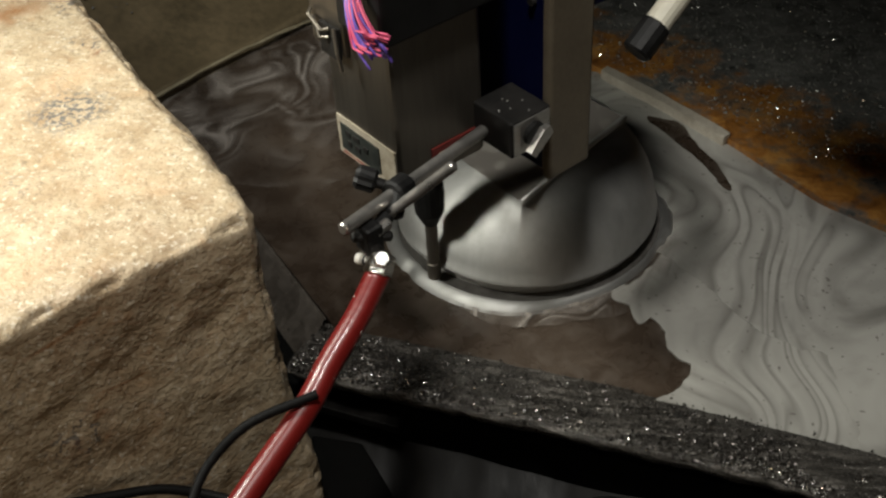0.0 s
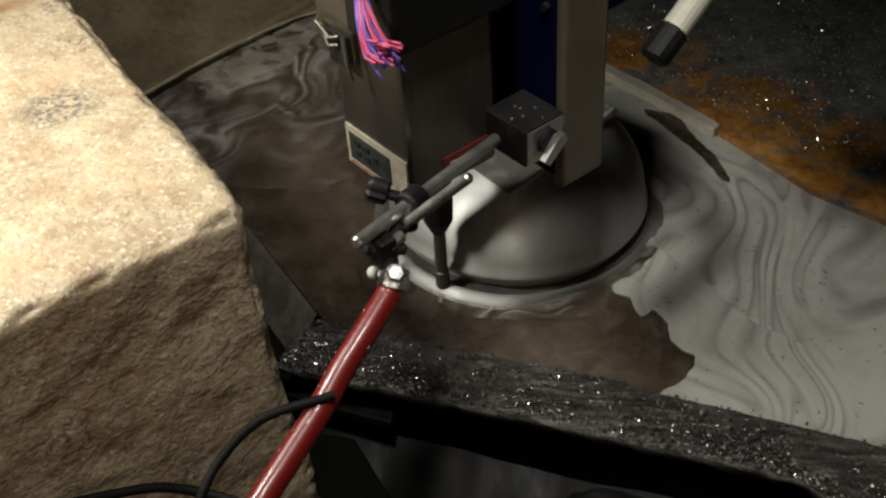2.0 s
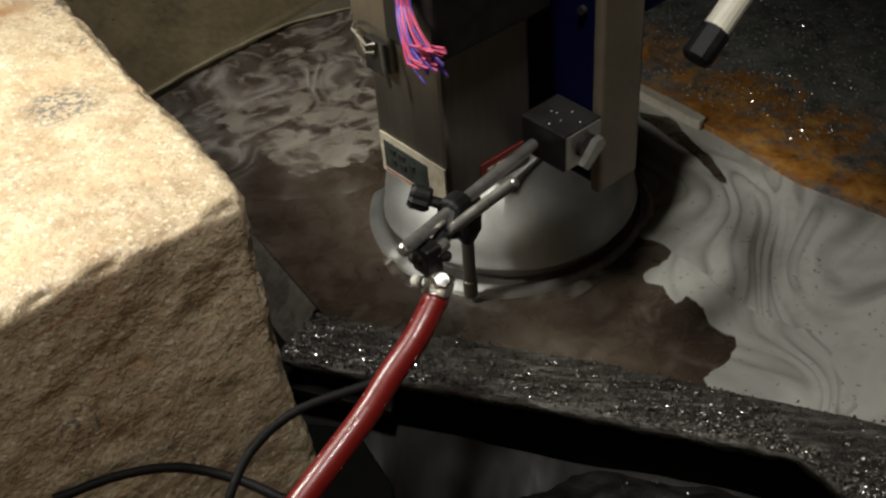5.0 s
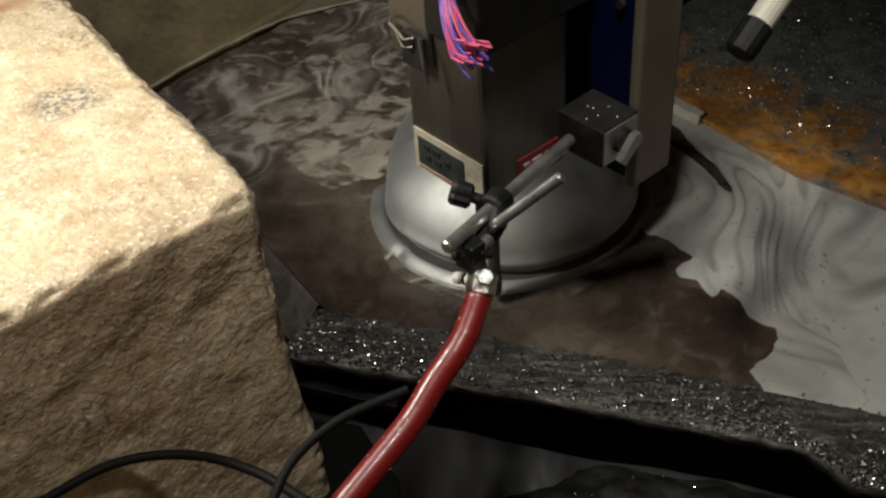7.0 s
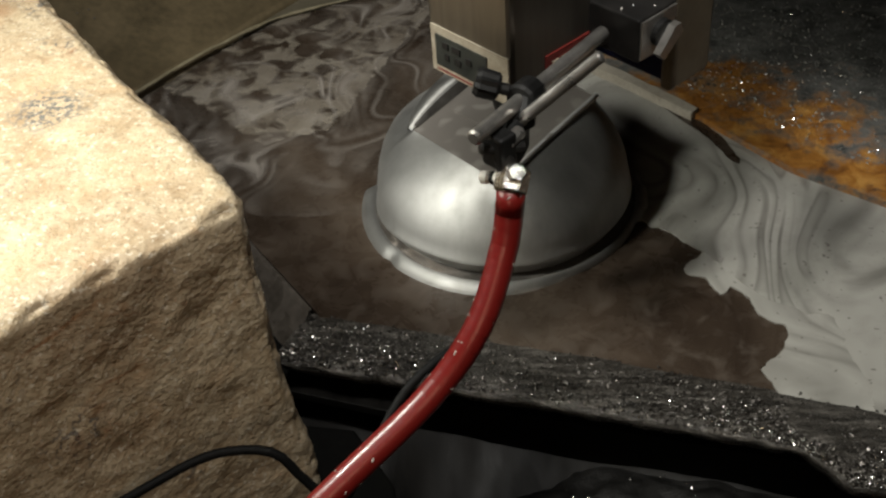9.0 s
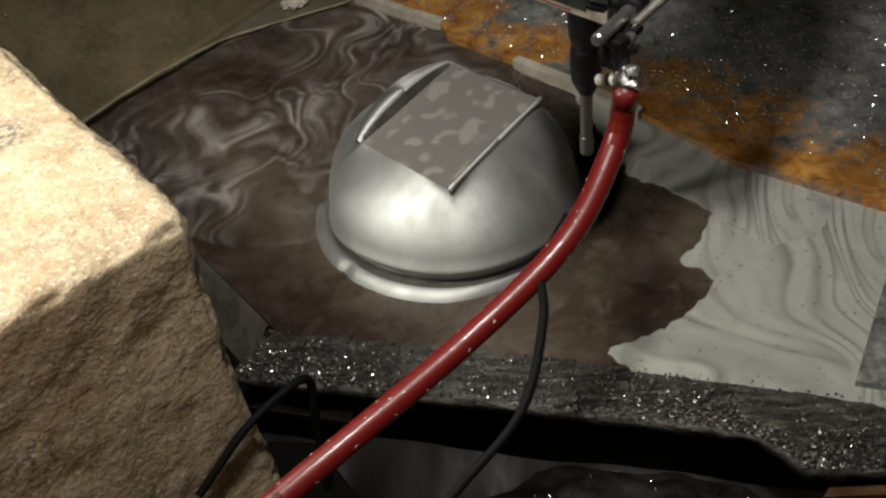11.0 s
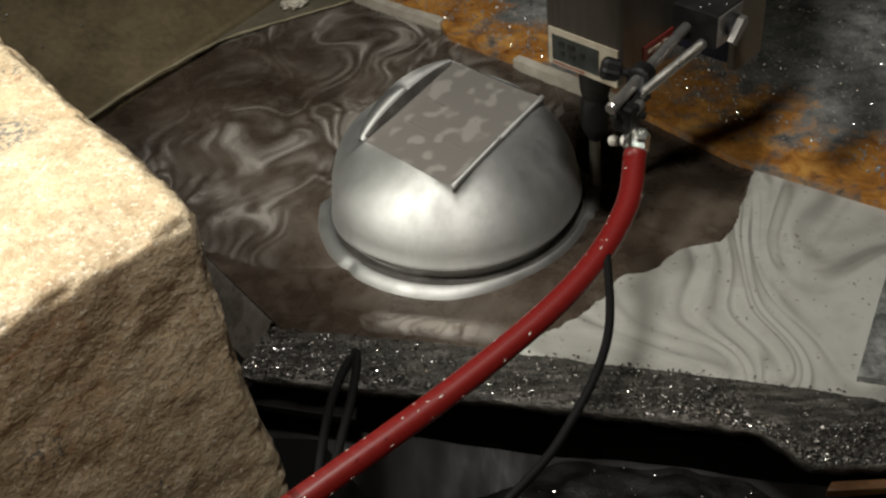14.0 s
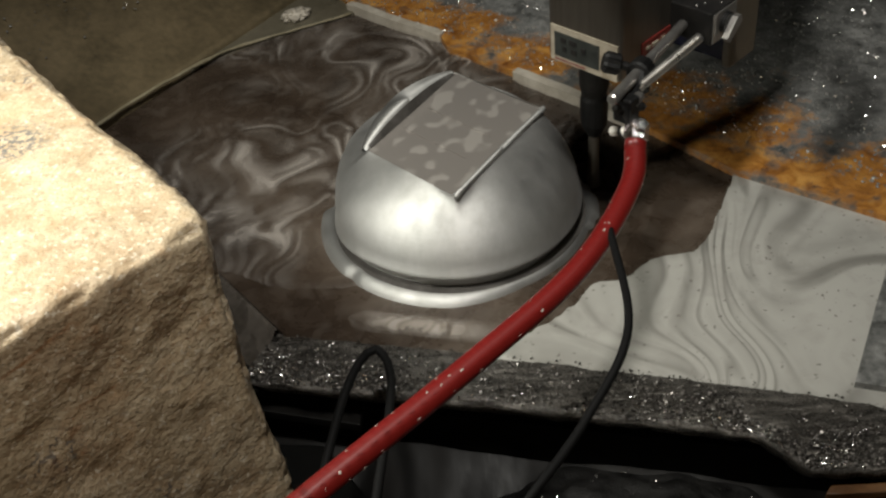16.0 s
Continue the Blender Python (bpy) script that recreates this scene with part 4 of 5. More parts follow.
def build_head():
    thing = empty("machine_head", pose(0, 0, 0))
    tagged(thing, "stainless machine head with blue column and clamp arm", "machine head")
    C = Vector((0.001, 0.020, 0))                # near lower corner of the stainless housing
    nl, nr = -B_AX, A_AX                         # outward normals of the two faces seen
    part("housing", block(C - A_AX * 0.083, 0.083, 0.088, -0.054, 0.36, 0.004), STEEL, thing, "brushed stainless housing")
    part("upper_housing", block(C - A_AX * 0.094 - B_AX * 0.004, 0.045, 0.085, 0.048, 0.36, 0.003), STEEL, thing, "wider stainless upper housing")
    # black motor box over the corner
    part("motor_box", block(C - A_AX * 0.046 - B_AX * 0.010, 0.056, 0.11, 0.083, 0.36, 0.003), BLACK, thing, "black plastic motor box")
    # label with its dark panel
    lab = part("label_plate", plate_on(C - A_AX * 0.079 - UP * 0.052, A_AX, UP, 0.077, 0.037, nl), LABEL, thing, "worn white label plate")
    part("label_panel", plate_on(C - A_AX * 0.074 - UP * 0.046 + nl * 0.0014, A_AX, UP, 0.052, 0.025, nl, 0.0006), PANEL, lab, "black label panel")
    part("label_stripe", plate_on(C - A_AX * 0.074 - UP * 0.0500 + nl * 0.0014, A_AX, UP, 0.036, 0.0010, nl, 0.0004), RED_LABEL, lab, "thin red stripe")
    bars("label_mark", lab, C - A_AX * 0.074 - UP * 0.046 + nl * 0.002, A_AX, UP, [(0.008, 0.016, 0.006), (0.018, 0.016, 0.008), (0.010, 0.007, 0.004), (0.020, 0.007, 0.006), (0.032, 0.012, 0.005)], DARK_STEEL, nl, 0.005)
    red = part("red_label", plate_on(C + B_AX * 0.033 - UP * 0.041, B_AX, UP, 0.046, 0.014, nr), RED_LABEL, thing, "small red label")
    bars("label_mark", red, C + B_AX * 0.033 - UP * 0.041 + nr * 0.0012, B_AX, UP, [(0.006, 0.005, 0.006), (0.015, 0.005, 0.010), (0.029, 0.005, 0.006)], LABEL, nr, 0.003)
    # blue column with its cream side bar
    K = Vector((0.119, 0.074, 0))
    part("column", block(K - A_AX * 0.115 + B_AX * 0.001, 0.108, 0.05, -0.078, 0.51, 0.002), BLUE, thing, "dark blue painted column")
    part("side_bar", block(K - A_AX * 0.008 - B_AX * 0.002, 0.010, 0.047, -0.083, 0.49, 0.003), CREAM, thing, "cream painted side bar")
    # added above and out of view, sized so its shadow darkens the bed
    part("carriage", block(K - A_AX * 0.26 + B_AX * 0.04, 0.66, 0.14, 0.50, 1.25, 0.004), BLUE, thing, "unseen machine carriage added to shade the bed")
    part("gusset", block(K - A_AX * 0.055 + B_AX * 0.047, 0.050, 0.065, 0.056, 0.49, 0.002), BLUE, thing, "dark blue gusset behind the side bar")
    for z in (0.075, 0.19):
        bm = bmesh.new()
        tube(bm, [K - A_AX * 0.020 + UP * z - B_AX * 0.003, K - A_AX * 0.020 + UP * z + B_AX * 0.004], 0.0035, 12)
        part("bolt", bm, DARK_STEEL, thing)
    # magnetic base
    M = Vector((0.0885, 0.039, 0))
    mag = part("magnet_base", block(M - A_AX * 0.046, 0.046, 0.041, -0.036, -0.003, 0.0015), DARK_STEEL, thing, "dark oiled magnetic base block")
    part("end_plate", plate_on(M + B_AX * 0.002 - UP * 0.034, B_AX, UP, 0.037, 0.029, nr, 0.0015), CHROME, mag, "pale steel end plate")
    bm = bmesh.new()
    tube(bm, [M + B_AX * 0.021 - UP * 0.019 + nr * 0.001, M + B_AX * 0.021 - UP * 0.019 + nr * 0.006], 0.010, 18)
    part("switch_dial", bm, BLACK, mag)
    o = M + B_AX * 0.012 - UP * 0.032 + nr * 0.006
    bm = bmesh.new()
    d = (B_AX * 0.75 + UP * 0.66).normalized()
    s = nr.cross(d)
    pts = [o - s * 0.004, o + d * 0.024 - s * 0.005, o + d * 0.027 + s * 0.002, o + d * 0.022 + s * 0.006, o + s * 0.004]
    lo, hi = [bm.verts.new(p) for p in pts], [bm.verts.new(p + nr * 0.006) for p in pts]
    bm.faces.new(lo[::-1]), bm.faces.new(hi)
    for i in range(5):
        bm.faces.new((lo[i], lo[(i + 1) % 5], hi[(i + 1) % 5], hi[i]))
    part("switch_lever", bm, CHROME, mag, "chrome switch lever")
    # the two rods and their clamps
    P, Q = Vector((-0.0274, -0.0862, -0.001)), Vector((0.067, 0.056, -0.019))
    part("rod", rod(P, Q, 0.0049), CHROME, thing, "dull chrome arm rod", smooth=False)
    S, E = Vector((0.0000, -0.052, -0.016)), Vector((0.0505, -0.060, 0.034))
    part("rod", rod(S, E, 0.0041), CHROME, thing, "dull chrome short rod")
    J = P.lerp(Q, 0.37)
    d = (Q - P).normalized()
    bm = bmesh.new()
    tube(bm, [J - d * 0.009, J - d * 0.007, J + d * 0.007, J + d * 0.009], 0.0105, 14, taper=[0.009, 0.0105, 0.0105, 0.009])
    part("clamp_collar", bm, BLACK, thing, "black clamp collar")
    bm = rod(J + Vector((0, 0, 0.002)), S + Vector((0.004, -0.002, 0.0)), 0.0075, 12)
    part("clamp_link", bm, BLACK, thing)
    # ribbed hand knob
    H = Vector((-0.0165, -0.030, 0.000))
    dk = (H - J).normalized()
    bm = bmesh.new()
    ring = []
    side = dk.orthogonal().normalized()
    oth = dk.cross(side)
    for s0, rr in ((-0.008, 0.007), (-0.006, 0.0092), (0.005, 0.0096), (0.008, 0.0075)):
        ring.append([bm.verts.new(H + dk * s0 + (side * math.cos(a) + oth * math.sin(a)) * rr * (1 if k % 2 else 0.86)) for k, a in ((k, 2 * math.pi * k / 20) for k in range(20))])
    for a, b in zip(ring, ring[1:]):
        for k in range(20):
            bm.faces.new((a[k], a[(k + 1) % 20], b[(k + 1) % 20], b[k]))
    bm.faces.new(ring[0][::-1]), bm.faces.new(ring[-1])
    part("knob", bm, BLACK, thing, "black ribbed clamp knob")
    part("knob_stem", rod(J, H, 0.004, 10), DARK_STEEL, thing)
    # lower joint towards the hose fitting
    G = Vector((-0.012, -0.072, -0.020))
    part("joint_block", block(G - A_AX * 0.010 - B_AX * 0.006, 0.018, 0.014, -0.032, -0.008, 0.002), BLACK, thing)
    part("joint_screw", rod(G + Vector((-0.012, -0.004, 0.004)), G + Vector((0.016, 0.004, -0.002)), 0.004, 10), DARK_STEEL, thing)
    part("joint_arm", rod(S, G, 0.006, 12), BLACK, thing)
    part("joint_pin", rod(G + Vector((0.004, -0.002, 0.004)), G + Vector((0.014, 0.010, 0.006)), 0.0045, 10), CHROME, thing)
    F0 = Vector((-0.0051, -0.0792, -0.0384))
    part("fitting_stem", rod(G, F0, 0.0065, 12), DARK_STEEL, thing)
    fit = part("hose_fitting", rod(F0 + Vector((0.002, 0.003, 0.007)), F0 + Vector((-0.002, -0.008, -0.004)), 0.0105, 6), FITTING, thing, "steel hose fitting")
    part("thread_tape", rod(F0 + Vector((-0.010, 0.008, -0.004)), F0 + Vector((-0.003, 0.003, -0.001)), 0.0046, 14), TAPE, fit, "white thread tape")
    part("pipe_thread", rod(F0 + Vector((-0.013, 0.010, -0.005)), F0 + Vector((-0.0095, 0.0078, -0.004)), 0.0042, 14), DARK_STEEL, fit, "dark pipe thread")
    part("thread_tape", rod(F0 + Vector((-0.019, 0.014, -0.007)), F0 + Vector((-0.0128, 0.0099, -0.005)), 0.0043, 14), TAPE, fit, "white thread tape")
    part("fitting_cap", rod(F0 + Vector((0.001, -0.002, 0.004)), F0 + Vector((0.003, -0.008, 0.012)), 0.0068, 6), FITTING, fit, "steel hexagon cap")
    # spindle behind the housing, its collet nut and the long cutter that reaches the groove
    X = Vector((0.007, 0.175, 0))
    part("spindle_nose", tube(bmesh.new(), [X + UP * z for z in (0.12, -0.130, -0.148, -0.160)], 0.026, 28, taper=[0.017, 0.017, 0.016, 0.013]), DARK_STEEL, thing, "dark steel spindle nose")
    part("collet_nut", tube(bmesh.new(), [X + UP * z for z in (-0.158, -0.163, -0.176, -0.196, -0.206, -0.212)], 0.017, 20, taper=[0.013, 0.015, 0.0155, 0.0145, 0.010, 0.007]), BLACK, thing, "black collet nut")
    part("cutter", tube(bmesh.new(), [X + UP * z for z in (-0.20, -0.262, -0.263, -0.282, -0.284)], 0.008, 18, taper=[0.0062, 0.0062, 0.0072, 0.0072, 0.006]), STEEL, thing, "brown-grey steel milling cutter")
    # over-centre latch on the housing's edge
    T = C - A_AX * 0.078 - B_AX * 0.006 + UP * 0.078
    lat = part("latch", plate_on(T - UP * 0.030 + A_AX * 0.004, A_AX, UP, 0.022, 0.026, nl, 0.003), DARK_STEEL, thing, "steel toggle latch")
    bm = bmesh.new()
    tube(bm, [T - A_AX * 0.010, T - A_AX * 0.004 + nl * 0.006, T + A_AX * 0.014 + nl * 0.008 - UP * 0.006, T + A_AX * 0.020 + nl * 0.004 - UP * 0.004], 0.0014, 8)
    tube(bm, [T - A_AX * 0.008 - UP * 0.006, T + A_AX * 0.012 + nl * 0.008 - UP * 0.013, T + A_AX * 0.018 + nl * 0.004 - UP * 0.012], 0.0014, 8)
    tube(bm, [T + A_AX * 0.026 + nl * 0.004 - UP * 0.002, T + A_AX * 0.032 + nl * 0.007 - UP * 0.020, T + A_AX * 0.034 + nl * 0.006 - UP * 0.034], 0.0016, 8)
    part("latch_wire", bm, STEEL, lat, "bent chrome latch wire")
    # bundle of pink and violet wires hanging before the motor box
    rnd = random.Random(8)
    top, low = Vector((-0.0196, 0.0189, 0.125)), Vector((-0.0060, -0.0040, 0.094))
    for k in range(40):
        off = Vector((rnd.uniform(-1, 1), rnd.uniform(-1, 1), rnd.uniform(-1, 1)))
        pts = []
        for i in range(11):
            f = i / 10
            w = 0.003 + 0.0055 * f
            p = top.lerp(low, f) + off * w + nl * 0.004 * math.sin(f * 3) + A_AX * (0.003 * math.sin(f * 2.5 + k))
            if i > 8:
                p += UP * 0.004 * (i - 8) * (1 if k % 2 else -0.3) + A_AX * 0.004 * (i - 8)
            pts.append(p)
        pts.insert(0, top + UP * 0.12 + off * 0.004)
        part("wire", tube(bmesh.new(), pts, 0.0009, 6), WIRE_PINK if k % 2 else WIRE_BLUE, thing, "pink wire" if k % 2 else "violet wire", smooth=True)
    # coolant nozzle on the far side
    n0, n1 = Vector((0.1905, 0.0371, 0.0795)), Vector((0.2326, 0.0747, 0.1213))
    noz = part("nozzle_tube", rod(n0, n1, 0.0098, 18), IVORY, thing, "ivory plastic nozzle tube")
    dn = (n0 - n1).normalized()
    part("nozzle_tip", rod(n0 - dn * 0.004, n0 + dn * 0.022, 0.0112, 14), BLACK, noz, "black nozzle tip")
    part("nozzle_arm", rod(n1 - dn * 0.002, Vector((0.20, 0.15, 0.22)), 0.010, 12), BLACK, thing)

    def spots(r):
        return M - A_AX * 0.044 * r.random() + B_AX * 0.04 * r.random() - UP * 0.0028
    verts = bmesh.new()
    for k in range(7):
        s = spots(rnd)
        bmesh.ops.create_icosphere(verts, subdivisions=1, radius=0.0009, matrix=Matrix.Translation(s))
    part("drops", verts, DROP, mag)
    return thing


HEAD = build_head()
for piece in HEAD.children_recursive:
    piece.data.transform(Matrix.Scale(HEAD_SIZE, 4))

# ---- hose and cable, in short rigid links ----


def links(name, count, length, radius, material, label, category, speckle=0):
    thing = empty(name)
    tagged(thing, label, category)
    made = []
    rnd = random.Random(len(name))
    shared = None
    for k in range(count):
        first = k == 0
        if shared is None or speckle:
            bm = bmesh.new()
            h = length * 0.5
            e = radius * 0.3
            tube(bm, [(0, 0, -h - e), (0, 0, h + e)], radius, 24 if radius > 0.006 else 10, caps=first and speckle > 0)
            shared = part("hose_link" if radius > 0.006 else "cable_link", bm, material, thing, smooth=True)
            ob = shared
            if speckle and rnd.random() < 0.7:
                bm = bmesh.new()
                for _ in range(speckle):
                    a, z, s = rnd.uniform(0, 6.28), rnd.uniform(-h, h), rnd.uniform(0.0003, 0.0009)
                    m = Matrix.Translation((math.cos(a) * radius, math.sin(a) * radius, z)) @ Matrix.Rotation(a, 4, "Z") @ Matrix.Rotation(rnd.uniform(-1, 1), 4, 'X') @ Matrix.Diagonal((0.3, rnd.uniform(0.5, 1), rnd.uniform(0.8, 2.2), 1))
                    bmesh.ops.create_icosphere(bm, subdivisions=1, radius=s, matrix=m)
                part("spatter", bm, SPATTER, ob, "dried white spatter", smooth=True)
        else:
            ob = new(shared.name.split(".")[0], shared.data)
            ob.parent = thing
        made.append(ob)
    return made


HOSE_LINKS = links("red_hose", 52, 0.0095, 0.0076, HOSE, "red rubber hose with dried white spatter", "hose", 3)
CABLE_LINKS = links("black_cable", 62, 0.0070, 0.0027, CABLE, "thin black cable hanging from the red hose", "cable")
LOOP_LINKS = links("black_cable", 60, 0.0085, 0.0032, CABLE, "loop of thin black cable beside the stone", "cable")

build_swarf()

# seconds and the head's place
HEAD_ROWS = [
    (0, -0.0689, -0.1716, 0.2415),
    (0.5, -0.0670, -0.1757, 0.2403),
    (1, -0.0618, -0.1811, 0.2415),
    (1.5, -0.0579, -0.1850, 0.2416),
    (2, -0.0537, -0.1889, 0.2409),
    (2.5, -0.0489, -0.1921, 0.2397),
    (3, -0.0441, -0.1982, 0.2411),
    (3.5, -0.0395, -0.2042, 0.2426),
    (4, -0.0346, -0.2112, 0.2441),
    (5, -0.0265, -0.2167, 0.2447),
    (5.8, -0.0202, -0.2205, 0.2456),
    (6.5, -0.0144, -0.2226, 0.2460),
    (7, -0.0098, -0.2215, 0.2462),
    (7.5, -0.0071, -0.2224, 0.2488),
    (8, -0.0068, -0.2312, 0.2835),
    (8.2, -0.0057, -0.2327, 0.2993),
    (8.6, -0.0012, -0.2335, 0.3167),
    (9.2, 0.0239, -0.2184, 0.3250),
    (9.8, 0.0573, -0.1926, 0.3242),
    (10.5, 0.0952, -0.1613, 0.3214),
    (11, 0.1244, -0.1347, 0.3163),
    (11.5, 0.1382, -0.1215, 0.3141),
    (12, 0.1374, -0.1111, 0.2801),
    (12.5, 0.1366, -0.1002, 0.2434),
    (13, 0.1353, -0.0992, 0.2362),
    (13.5, 0.1371, -0.0897, 0.2326),
    (14, 0.1377, -0.0888, 0.2359),
    (14.5, 0.1408, -0.0772, 0.2317),
    (15, 0.1410, -0.0700, 0.2296),
    (15.5, 0.1416, -0.0675, 0.2326),
    (16, 0.1414, -0.0630, 0.2338),
]
# seconds and points along the hose, from the fitting to where it leaves over the rim
HOSE_ROWS = [
    (0, (-0.070, -0.240, 0.206), (-0.082, -0.268, 0.196), (-0.097, -0.293, 0.185), (-0.111, -0.320, 0.174), (-0.139, -0.370, 0.160)),
    (2, (-0.057, -0.257, 0.205), (-0.071, -0.281, 0.195), (-0.085, -0.303, 0.185), (-0.099, -0.328, 0.174), (-0.124, -0.372, 0.160)),
    (4, (-0.040, -0.276, 0.205), (-0.053, -0.298, 0.195), (-0.068, -0.320, 0.185), (-0.083, -0.342, 0.174), (-0.110, -0.381, 0.160)),
    (7, (-0.015, -0.282, 0.205), (-0.026, -0.310, 0.195), (-0.042, -0.332, 0.184), (-0.058, -0.355, 0.173), (-0.089, -0.391, 0.159)),
    (8, (-0.011, -0.297, 0.246), (-0.020, -0.317, 0.225), (-0.037, -0.339, 0.205), (-0.060, -0.356, 0.184), (-0.099, -0.386, 0.159)),
    (8.2, (-0.011, -0.297, 0.246), (-0.020, -0.317, 0.225), (-0.037, -0.339, 0.205), (-0.060, -0.356, 0.184), (-0.099, -0.386, 0.159)),
    (10.5, (0.086, -0.241, 0.289), (0.081, -0.241, 0.253), (0.053, -0.280, 0.220), (0.001, -0.312, 0.186), (-0.089, -0.369, 0.159)),
    (11.5, (0.123, -0.223, 0.289), (0.115, -0.231, 0.253), (0.081, -0.264, 0.220), (0.007, -0.304, 0.186), (-0.094, -0.370, 0.159)),
    (12.5, (0.129, -0.180, 0.205), (0.110, -0.231, 0.192), (0.073, -0.275, 0.181), (0.006, -0.323, 0.168), (-0.083, -0.378, 0.159)),
    (13, (0.127, -0.180, 0.205), (0.108, -0.232, 0.192), (0.071, -0.276, 0.181), (0.005, -0.324, 0.168), (-0.084, -0.379, 0.159)),
    (16, (0.131, -0.154, 0.206), (0.119, -0.191, 0.193), (0.074, -0.250, 0.181), (-0.003, -0.310, 0.169), (-0.091, -0.377, 0.160)),
]
# seconds and points along the cable
CABLE_ROWS = [
    (0, (-0.104, -0.318, 0.185), (-0.139, -0.336, 0.181), (-0.160, -0.353, 0.168), (-0.167, -0.373, 0.160), (-0.171, -0.383, 0.144)),
    (2, (-0.089, -0.323, 0.185), (-0.127, -0.335, 0.180), (-0.149, -0.353, 0.168), (-0.158, -0.375, 0.160), (-0.163, -0.385, 0.143)),
    (4, (-0.074, -0.326, 0.185), (-0.118, -0.340, 0.180), (-0.142, -0.355, 0.168), (-0.152, -0.379, 0.160), (-0.157, -0.392, 0.143)),
    (7, (-0.058, -0.339, 0.184), (-0.094, -0.355, 0.180), (-0.119, -0.370, 0.167), (-0.130, -0.392, 0.159), (-0.138, -0.402, 0.142)),
    (8.2, (-0.062, -0.342, 0.184), (-0.083, -0.351, 0.180), (-0.100, -0.351, 0.167), (-0.112, -0.357, 0.159), (-0.127, -0.372, 0.142)),
    (10.5, (0.062, -0.231, 0.205), (0.028, -0.275, 0.205), (0.014, -0.313, 0.200), (0.005, -0.348, 0.184), (-0.020, -0.381, 0.159)),
    (11, (0.080, -0.223, 0.205), (0.059, -0.266, 0.205), (0.054, -0.307, 0.201), (0.035, -0.356, 0.184), (-0.006, -0.387, 0.159)),
    (11.5, (0.086, -0.232, 0.205), (0.075, -0.285, 0.205), (0.068, -0.328, 0.201), (0.035, -0.366, 0.184), (-0.004, -0.391, 0.159)),
    (12.5, (0.099, -0.231, 0.184), (0.077, -0.318, 0.180), (0.041, -0.377, 0.167), (0.011, -0.400, 0.159), (-0.007, -0.407, 0.142)),
    (16, (0.103, -0.208, 0.185), (0.097, -0.299, 0.181), (0.062, -0.355, 0.168), (0.024, -0.398, 0.160), (0.004, -0.409, 0.143)),
]
LOOP_ROWS = [
    (0, (-0.271, -0.332, 0.100), (-0.238, -0.324, 0.100), (-0.208, -0.319, 0.100), (-0.176, -0.324, 0.100), (-0.150, -0.333, 0.100)),
    (4, (-0.263, -0.336, 0.100), (-0.230, -0.326, 0.100), (-0.199, -0.321, 0.100), (-0.163, -0.329, 0.100), (-0.130, -0.343, 0.100)),
    (7, (-0.289, -0.343, 0.100), (-0.247, -0.314, 0.100), (-0.202, -0.309, 0.100), (-0.158, -0.324, 0.100), (-0.117, -0.353, 0.100)),
    (8.2, (-0.262, -0.345, 0.098), (-0.208, -0.322, 0.100), (-0.178, -0.321, 0.100), (-0.152, -0.330, 0.100), (-0.136, -0.340, 0.100)),
    (10.5, (-0.207, -0.286, 0.059), (-0.174, -0.259, 0.076), (-0.154, -0.243, 0.080), (-0.135, -0.227, 0.067), (-0.126, -0.219, 0.016)),
    (11, (-0.183, -0.266, 0.032), (-0.148, -0.237, 0.060), (-0.119, -0.214, 0.070), (-0.104, -0.201, 0.064), (-0.105, -0.202, 0.033)),
    (11.5, (-0.161, -0.248, 0.002), (-0.134, -0.226, 0.041), (-0.112, -0.208, 0.065), (-0.096, -0.195, 0.068), (-0.102, -0.200, 0.017)),
    (12.5, (-0.110, -0.319, 0.080), (-0.097, -0.265, 0.080), (-0.080, -0.207, 0.080), (-0.082, -0.237, 0.080), (-0.091, -0.285, 0.080)),
    (14.5, (-0.095, -0.321, 0.080), (-0.087, -0.236, 0.080), (-0.070, -0.195, 0.080), (-0.071, -0.228, 0.080), (-0.087, -0.309, 0.080)),
    (16, (-0.112, -0.330, 0.060), (-0.084, -0.226, 0.078), (-0.063, -0.191, 0.080), (-0.052, -0.226, 0.080), (-0.066, -0.327, 0.080)),
]


def between(rows, t):
    for a, b in zip(rows, rows[1:]):
        if t <= b[0]:
            f = max(0.0, (t - a[0]) / (b[0] - a[0]))
            return [Vector(p).lerp(Vector(q), f) for p, q in zip(a[1:], b[1:])]
    return [Vector(p) for p in rows[-1][1:]]


def smooth_line(pts, n=160):
    """A rounded curve through the points, with a straight run on past its end."""
    pts = [pts[0] * 2 - pts[1]] + pts + [pts[-1] * 2 - pts[-2]]
    out = []
    for i in range(1, len(pts) - 2):
        p0, p1, p2, p3 = pts[i - 1:i + 3]
        for k in range(n // 4):
            f = k / (n // 4)
            out.append(0.5 * ((2 * p1) + (p2 - p0) * f + (2 * p0 - 5 * p1 + 4 * p2 - p3) * f * f + (3 * p1 - p0 - 3 * p2 + p3) * f ** 3))
    end = pts[-2]
    d = (end - out[-1]).normalized()
    out.append(end)
    for k in range(1, 60):
        out.append(end + d * 0.01 * k)
    return out


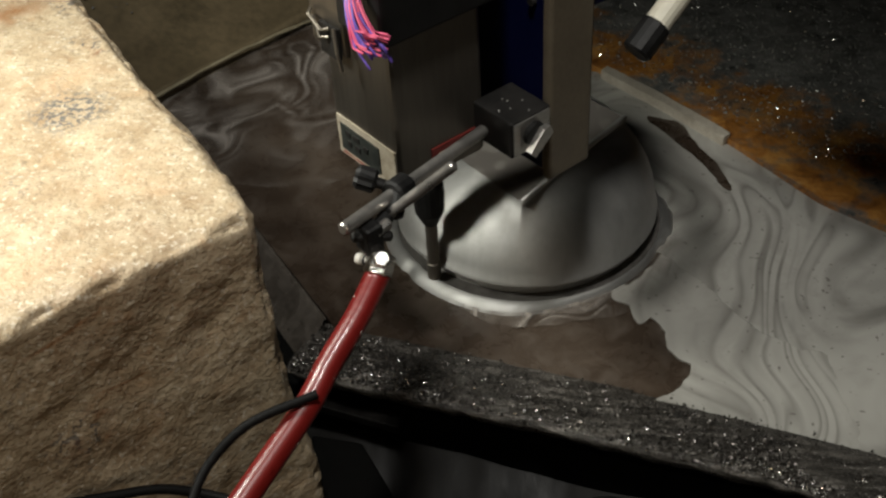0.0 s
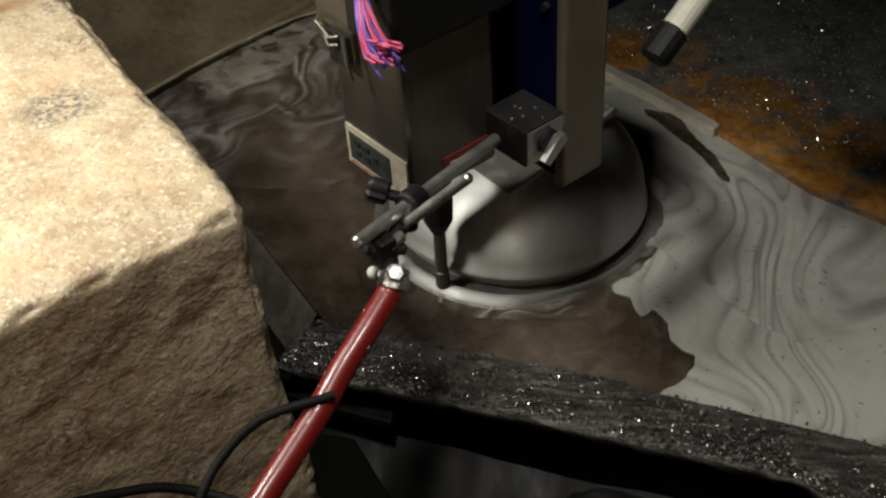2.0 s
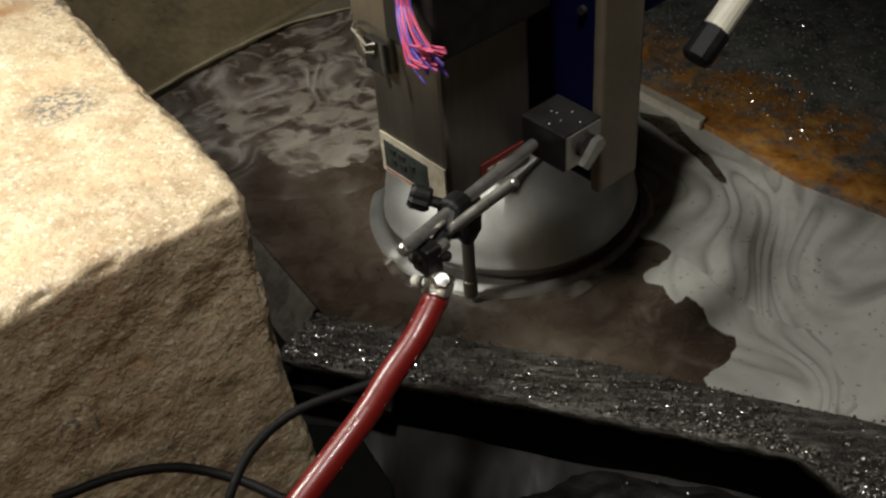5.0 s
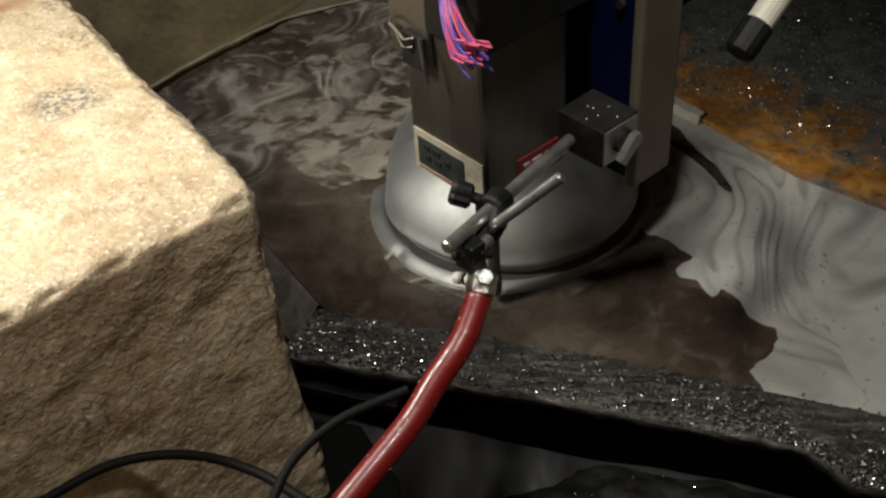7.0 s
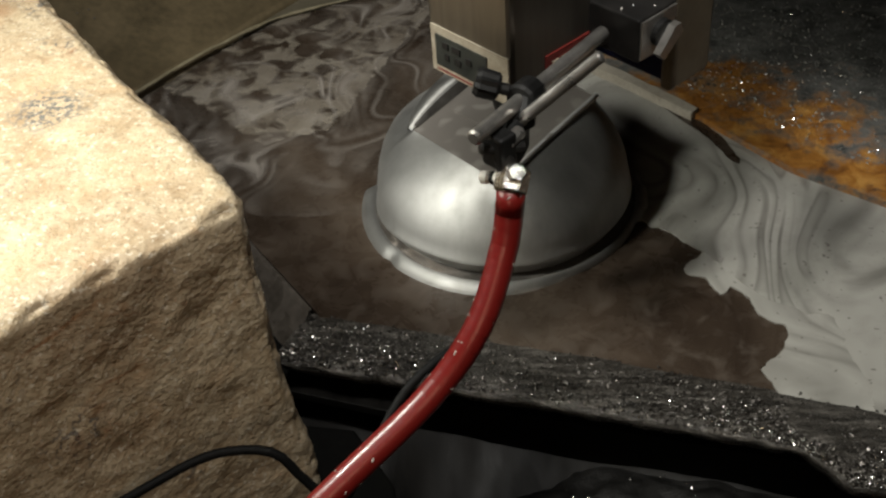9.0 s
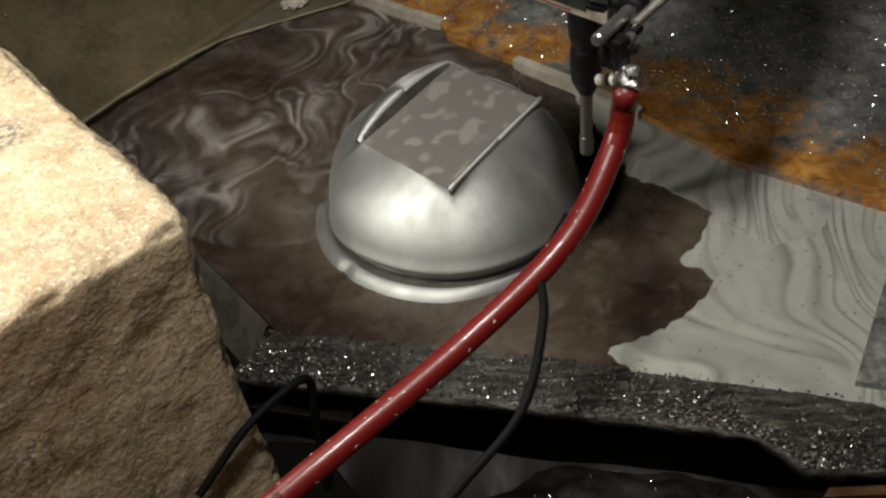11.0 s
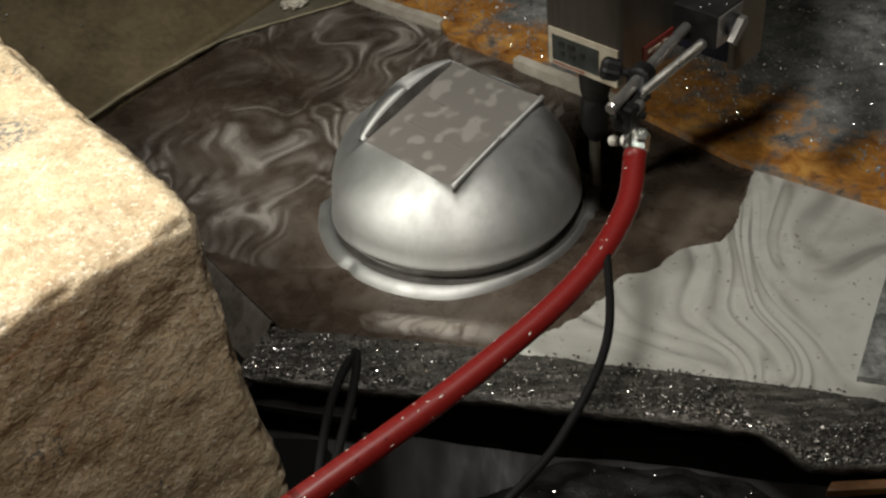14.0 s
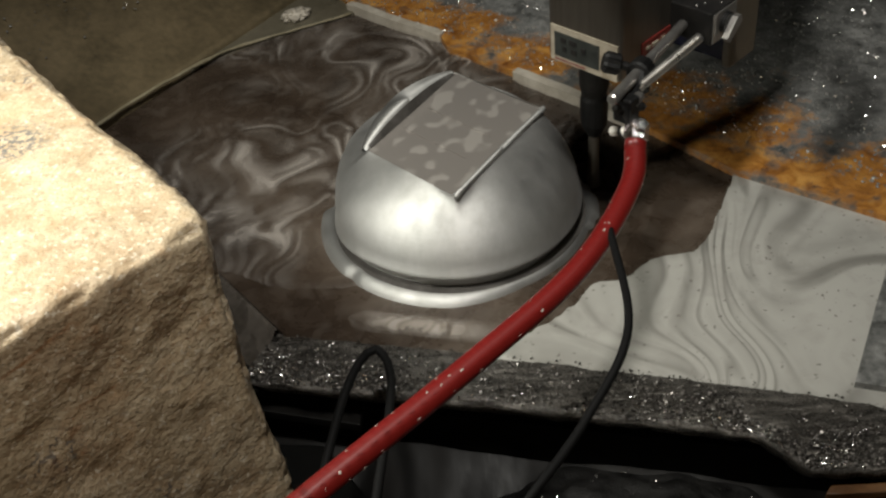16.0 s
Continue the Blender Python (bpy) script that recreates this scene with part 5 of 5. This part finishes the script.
def key_links(made, rows, length, times, first=None):
    poses = [[] for _ in made]
    for t in times:
        pts = between(rows, t)
        if first is not None:
            end = first(t)
            lag = end - pts[0]
            pts = [p + lag * w for p, w in zip(pts, (1.0, 0.85, 0.5, 0.18, 0.0))]
        line = smooth_line(pts)
        i, s = 0, 0.0
        for k, store in enumerate(poses):
            want = (k + 0.5) * length
            while i < len(line) - 2 and s + (line[i + 1] - line[i]).length < want:
                s += (line[i + 1] - line[i]).length
                i += 1
            seg = line[i + 1] - line[i]
            p = line[i] + seg * ((want - s) / seg.length)
            a, b = line[max(0, i - 1)], line[min(len(line) - 1, i + 2)]
            store.append((t, Matrix.Translation(p) @ (b - a).to_track_quat("Z", "X").to_matrix().to_4x4()))
    for ob, r in zip(made, poses):
        walk(ob, r)


def head_at(t):
    return next(Vector(r[1:]) for r in HEAD_ROWS if r[0] == t)


def swing(pivot, deg, dx, dy):
    """A turn about an upright line through pivot, then a shift."""
    return pose(pivot[0] + dx, pivot[1] + dy, 0, 0, 0, deg) @ pose(-pivot[0], -pivot[1], 0)


def motions():
    walk(HEAD, [(r[0], pose(r[1], r[2], r[3])) for r in HEAD_ROWS])
    times = [r[0] for r in HEAD_ROWS]
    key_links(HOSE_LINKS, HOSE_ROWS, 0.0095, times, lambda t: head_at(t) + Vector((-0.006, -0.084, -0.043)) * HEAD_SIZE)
    key_links(CABLE_LINKS, CABLE_ROWS, 0.0070, times)
    key_links(LOOP_LINKS, LOOP_ROWS, 0.0085, times)
    late, early, back, band = POOLS
    walk(late, [(t, swing((0.30, 0.05), deg, dx, 0)) for t, deg, dx in ((0, 8, 0.42), (8, 8, 0.40), (10.5, 5, 0.125), (11.5, 4, 0.085), (12.5, 5, 0.062), (13, 4, 0.044), (14.5, 1, 0.012), (16, 0, 0))])
    walk(early, [(t, swing((0.14, 0.06), deg, dx, 0)) for t, deg, dx in ((0, 0, 0), (2, 1, 0.006), (4, 3, 0.02), (7, 8, 0.05), (8, 8, 0.055), (10.5, 8, 0.085), (11.5, 8, 0.12), (13, 8, 0.20), (16, 8, 0.24))])
    walk(back, [(t, pose(dx, dy, 0)) for t, dx, dy in ((0, -0.015, 0.01), (3.5, -0.008, 0.005), (8, 0, 0), (10.5, 0.035, 0.046), (11.5, 0.08, 0.08), (13, 0.17, 0.10), (16, 0.22, 0.12))])
    film, front, foam, streak = FILMS
    walk(foam, [(0, pose(-0.20, 0.30, 0)), (2, pose(-0.15, 0.23, 0)), (4, pose(-0.06, 0.11, 0)), (6.5, pose(0.0, 0.055, 0)), (8, pose(0.012, 0.04, 0)), (9.2, pose(-0.08, 0.16, 0)), (10.5, pose(-0.20, 0.30, 0)), (16, pose(-0.24, 0.34, 0))])
    walk(streak, [(0, pose(-0.012, 0.008, 0)), (4, pose(0, 0, 0)), (8, pose(0.004, -0.036, 0)), (9.2, pose(0.03, 0.02, 0)), (10.5, pose(0.09, 0.10, 0)), (16, pose(0.12, 0.14, 0))])
    walk(band, [(t, pose(0.017 + dx, 0.062 + dy, 0, 0, 0, deg)) for t, deg, dx, dy in ((0, 0, 0, 0), (2, -10, 0, 0), (4, -32, 0, 0.002), (7, -36, 0, 0.0), (8, -40, 0.0, 0.0), (10.5, -80, 0.035, 0.03), (16, -80, 0.035, 0.03))])
    walk(film, [(0, pose(-0.12, 0.12, 0)), (4, pose(-0.095, 0.10, 0)), (8, pose(-0.06, 0.07, 0)), (10.5, pose(-0.04, 0.05, 0)), (12.5, pose(-0.01, 0.02, 0)), (16, pose(0.015, -0.015, 0))])
    walk(front, [(0, pose(0.015, -0.058, 0)), (11, pose(0.015, -0.058, 0)), (12.8, pose(0.012, -0.052, 0)), (14.2, pose(0.0, -0.008, 0)), (16, pose(-0.01, 0.0, 0))])


motions()
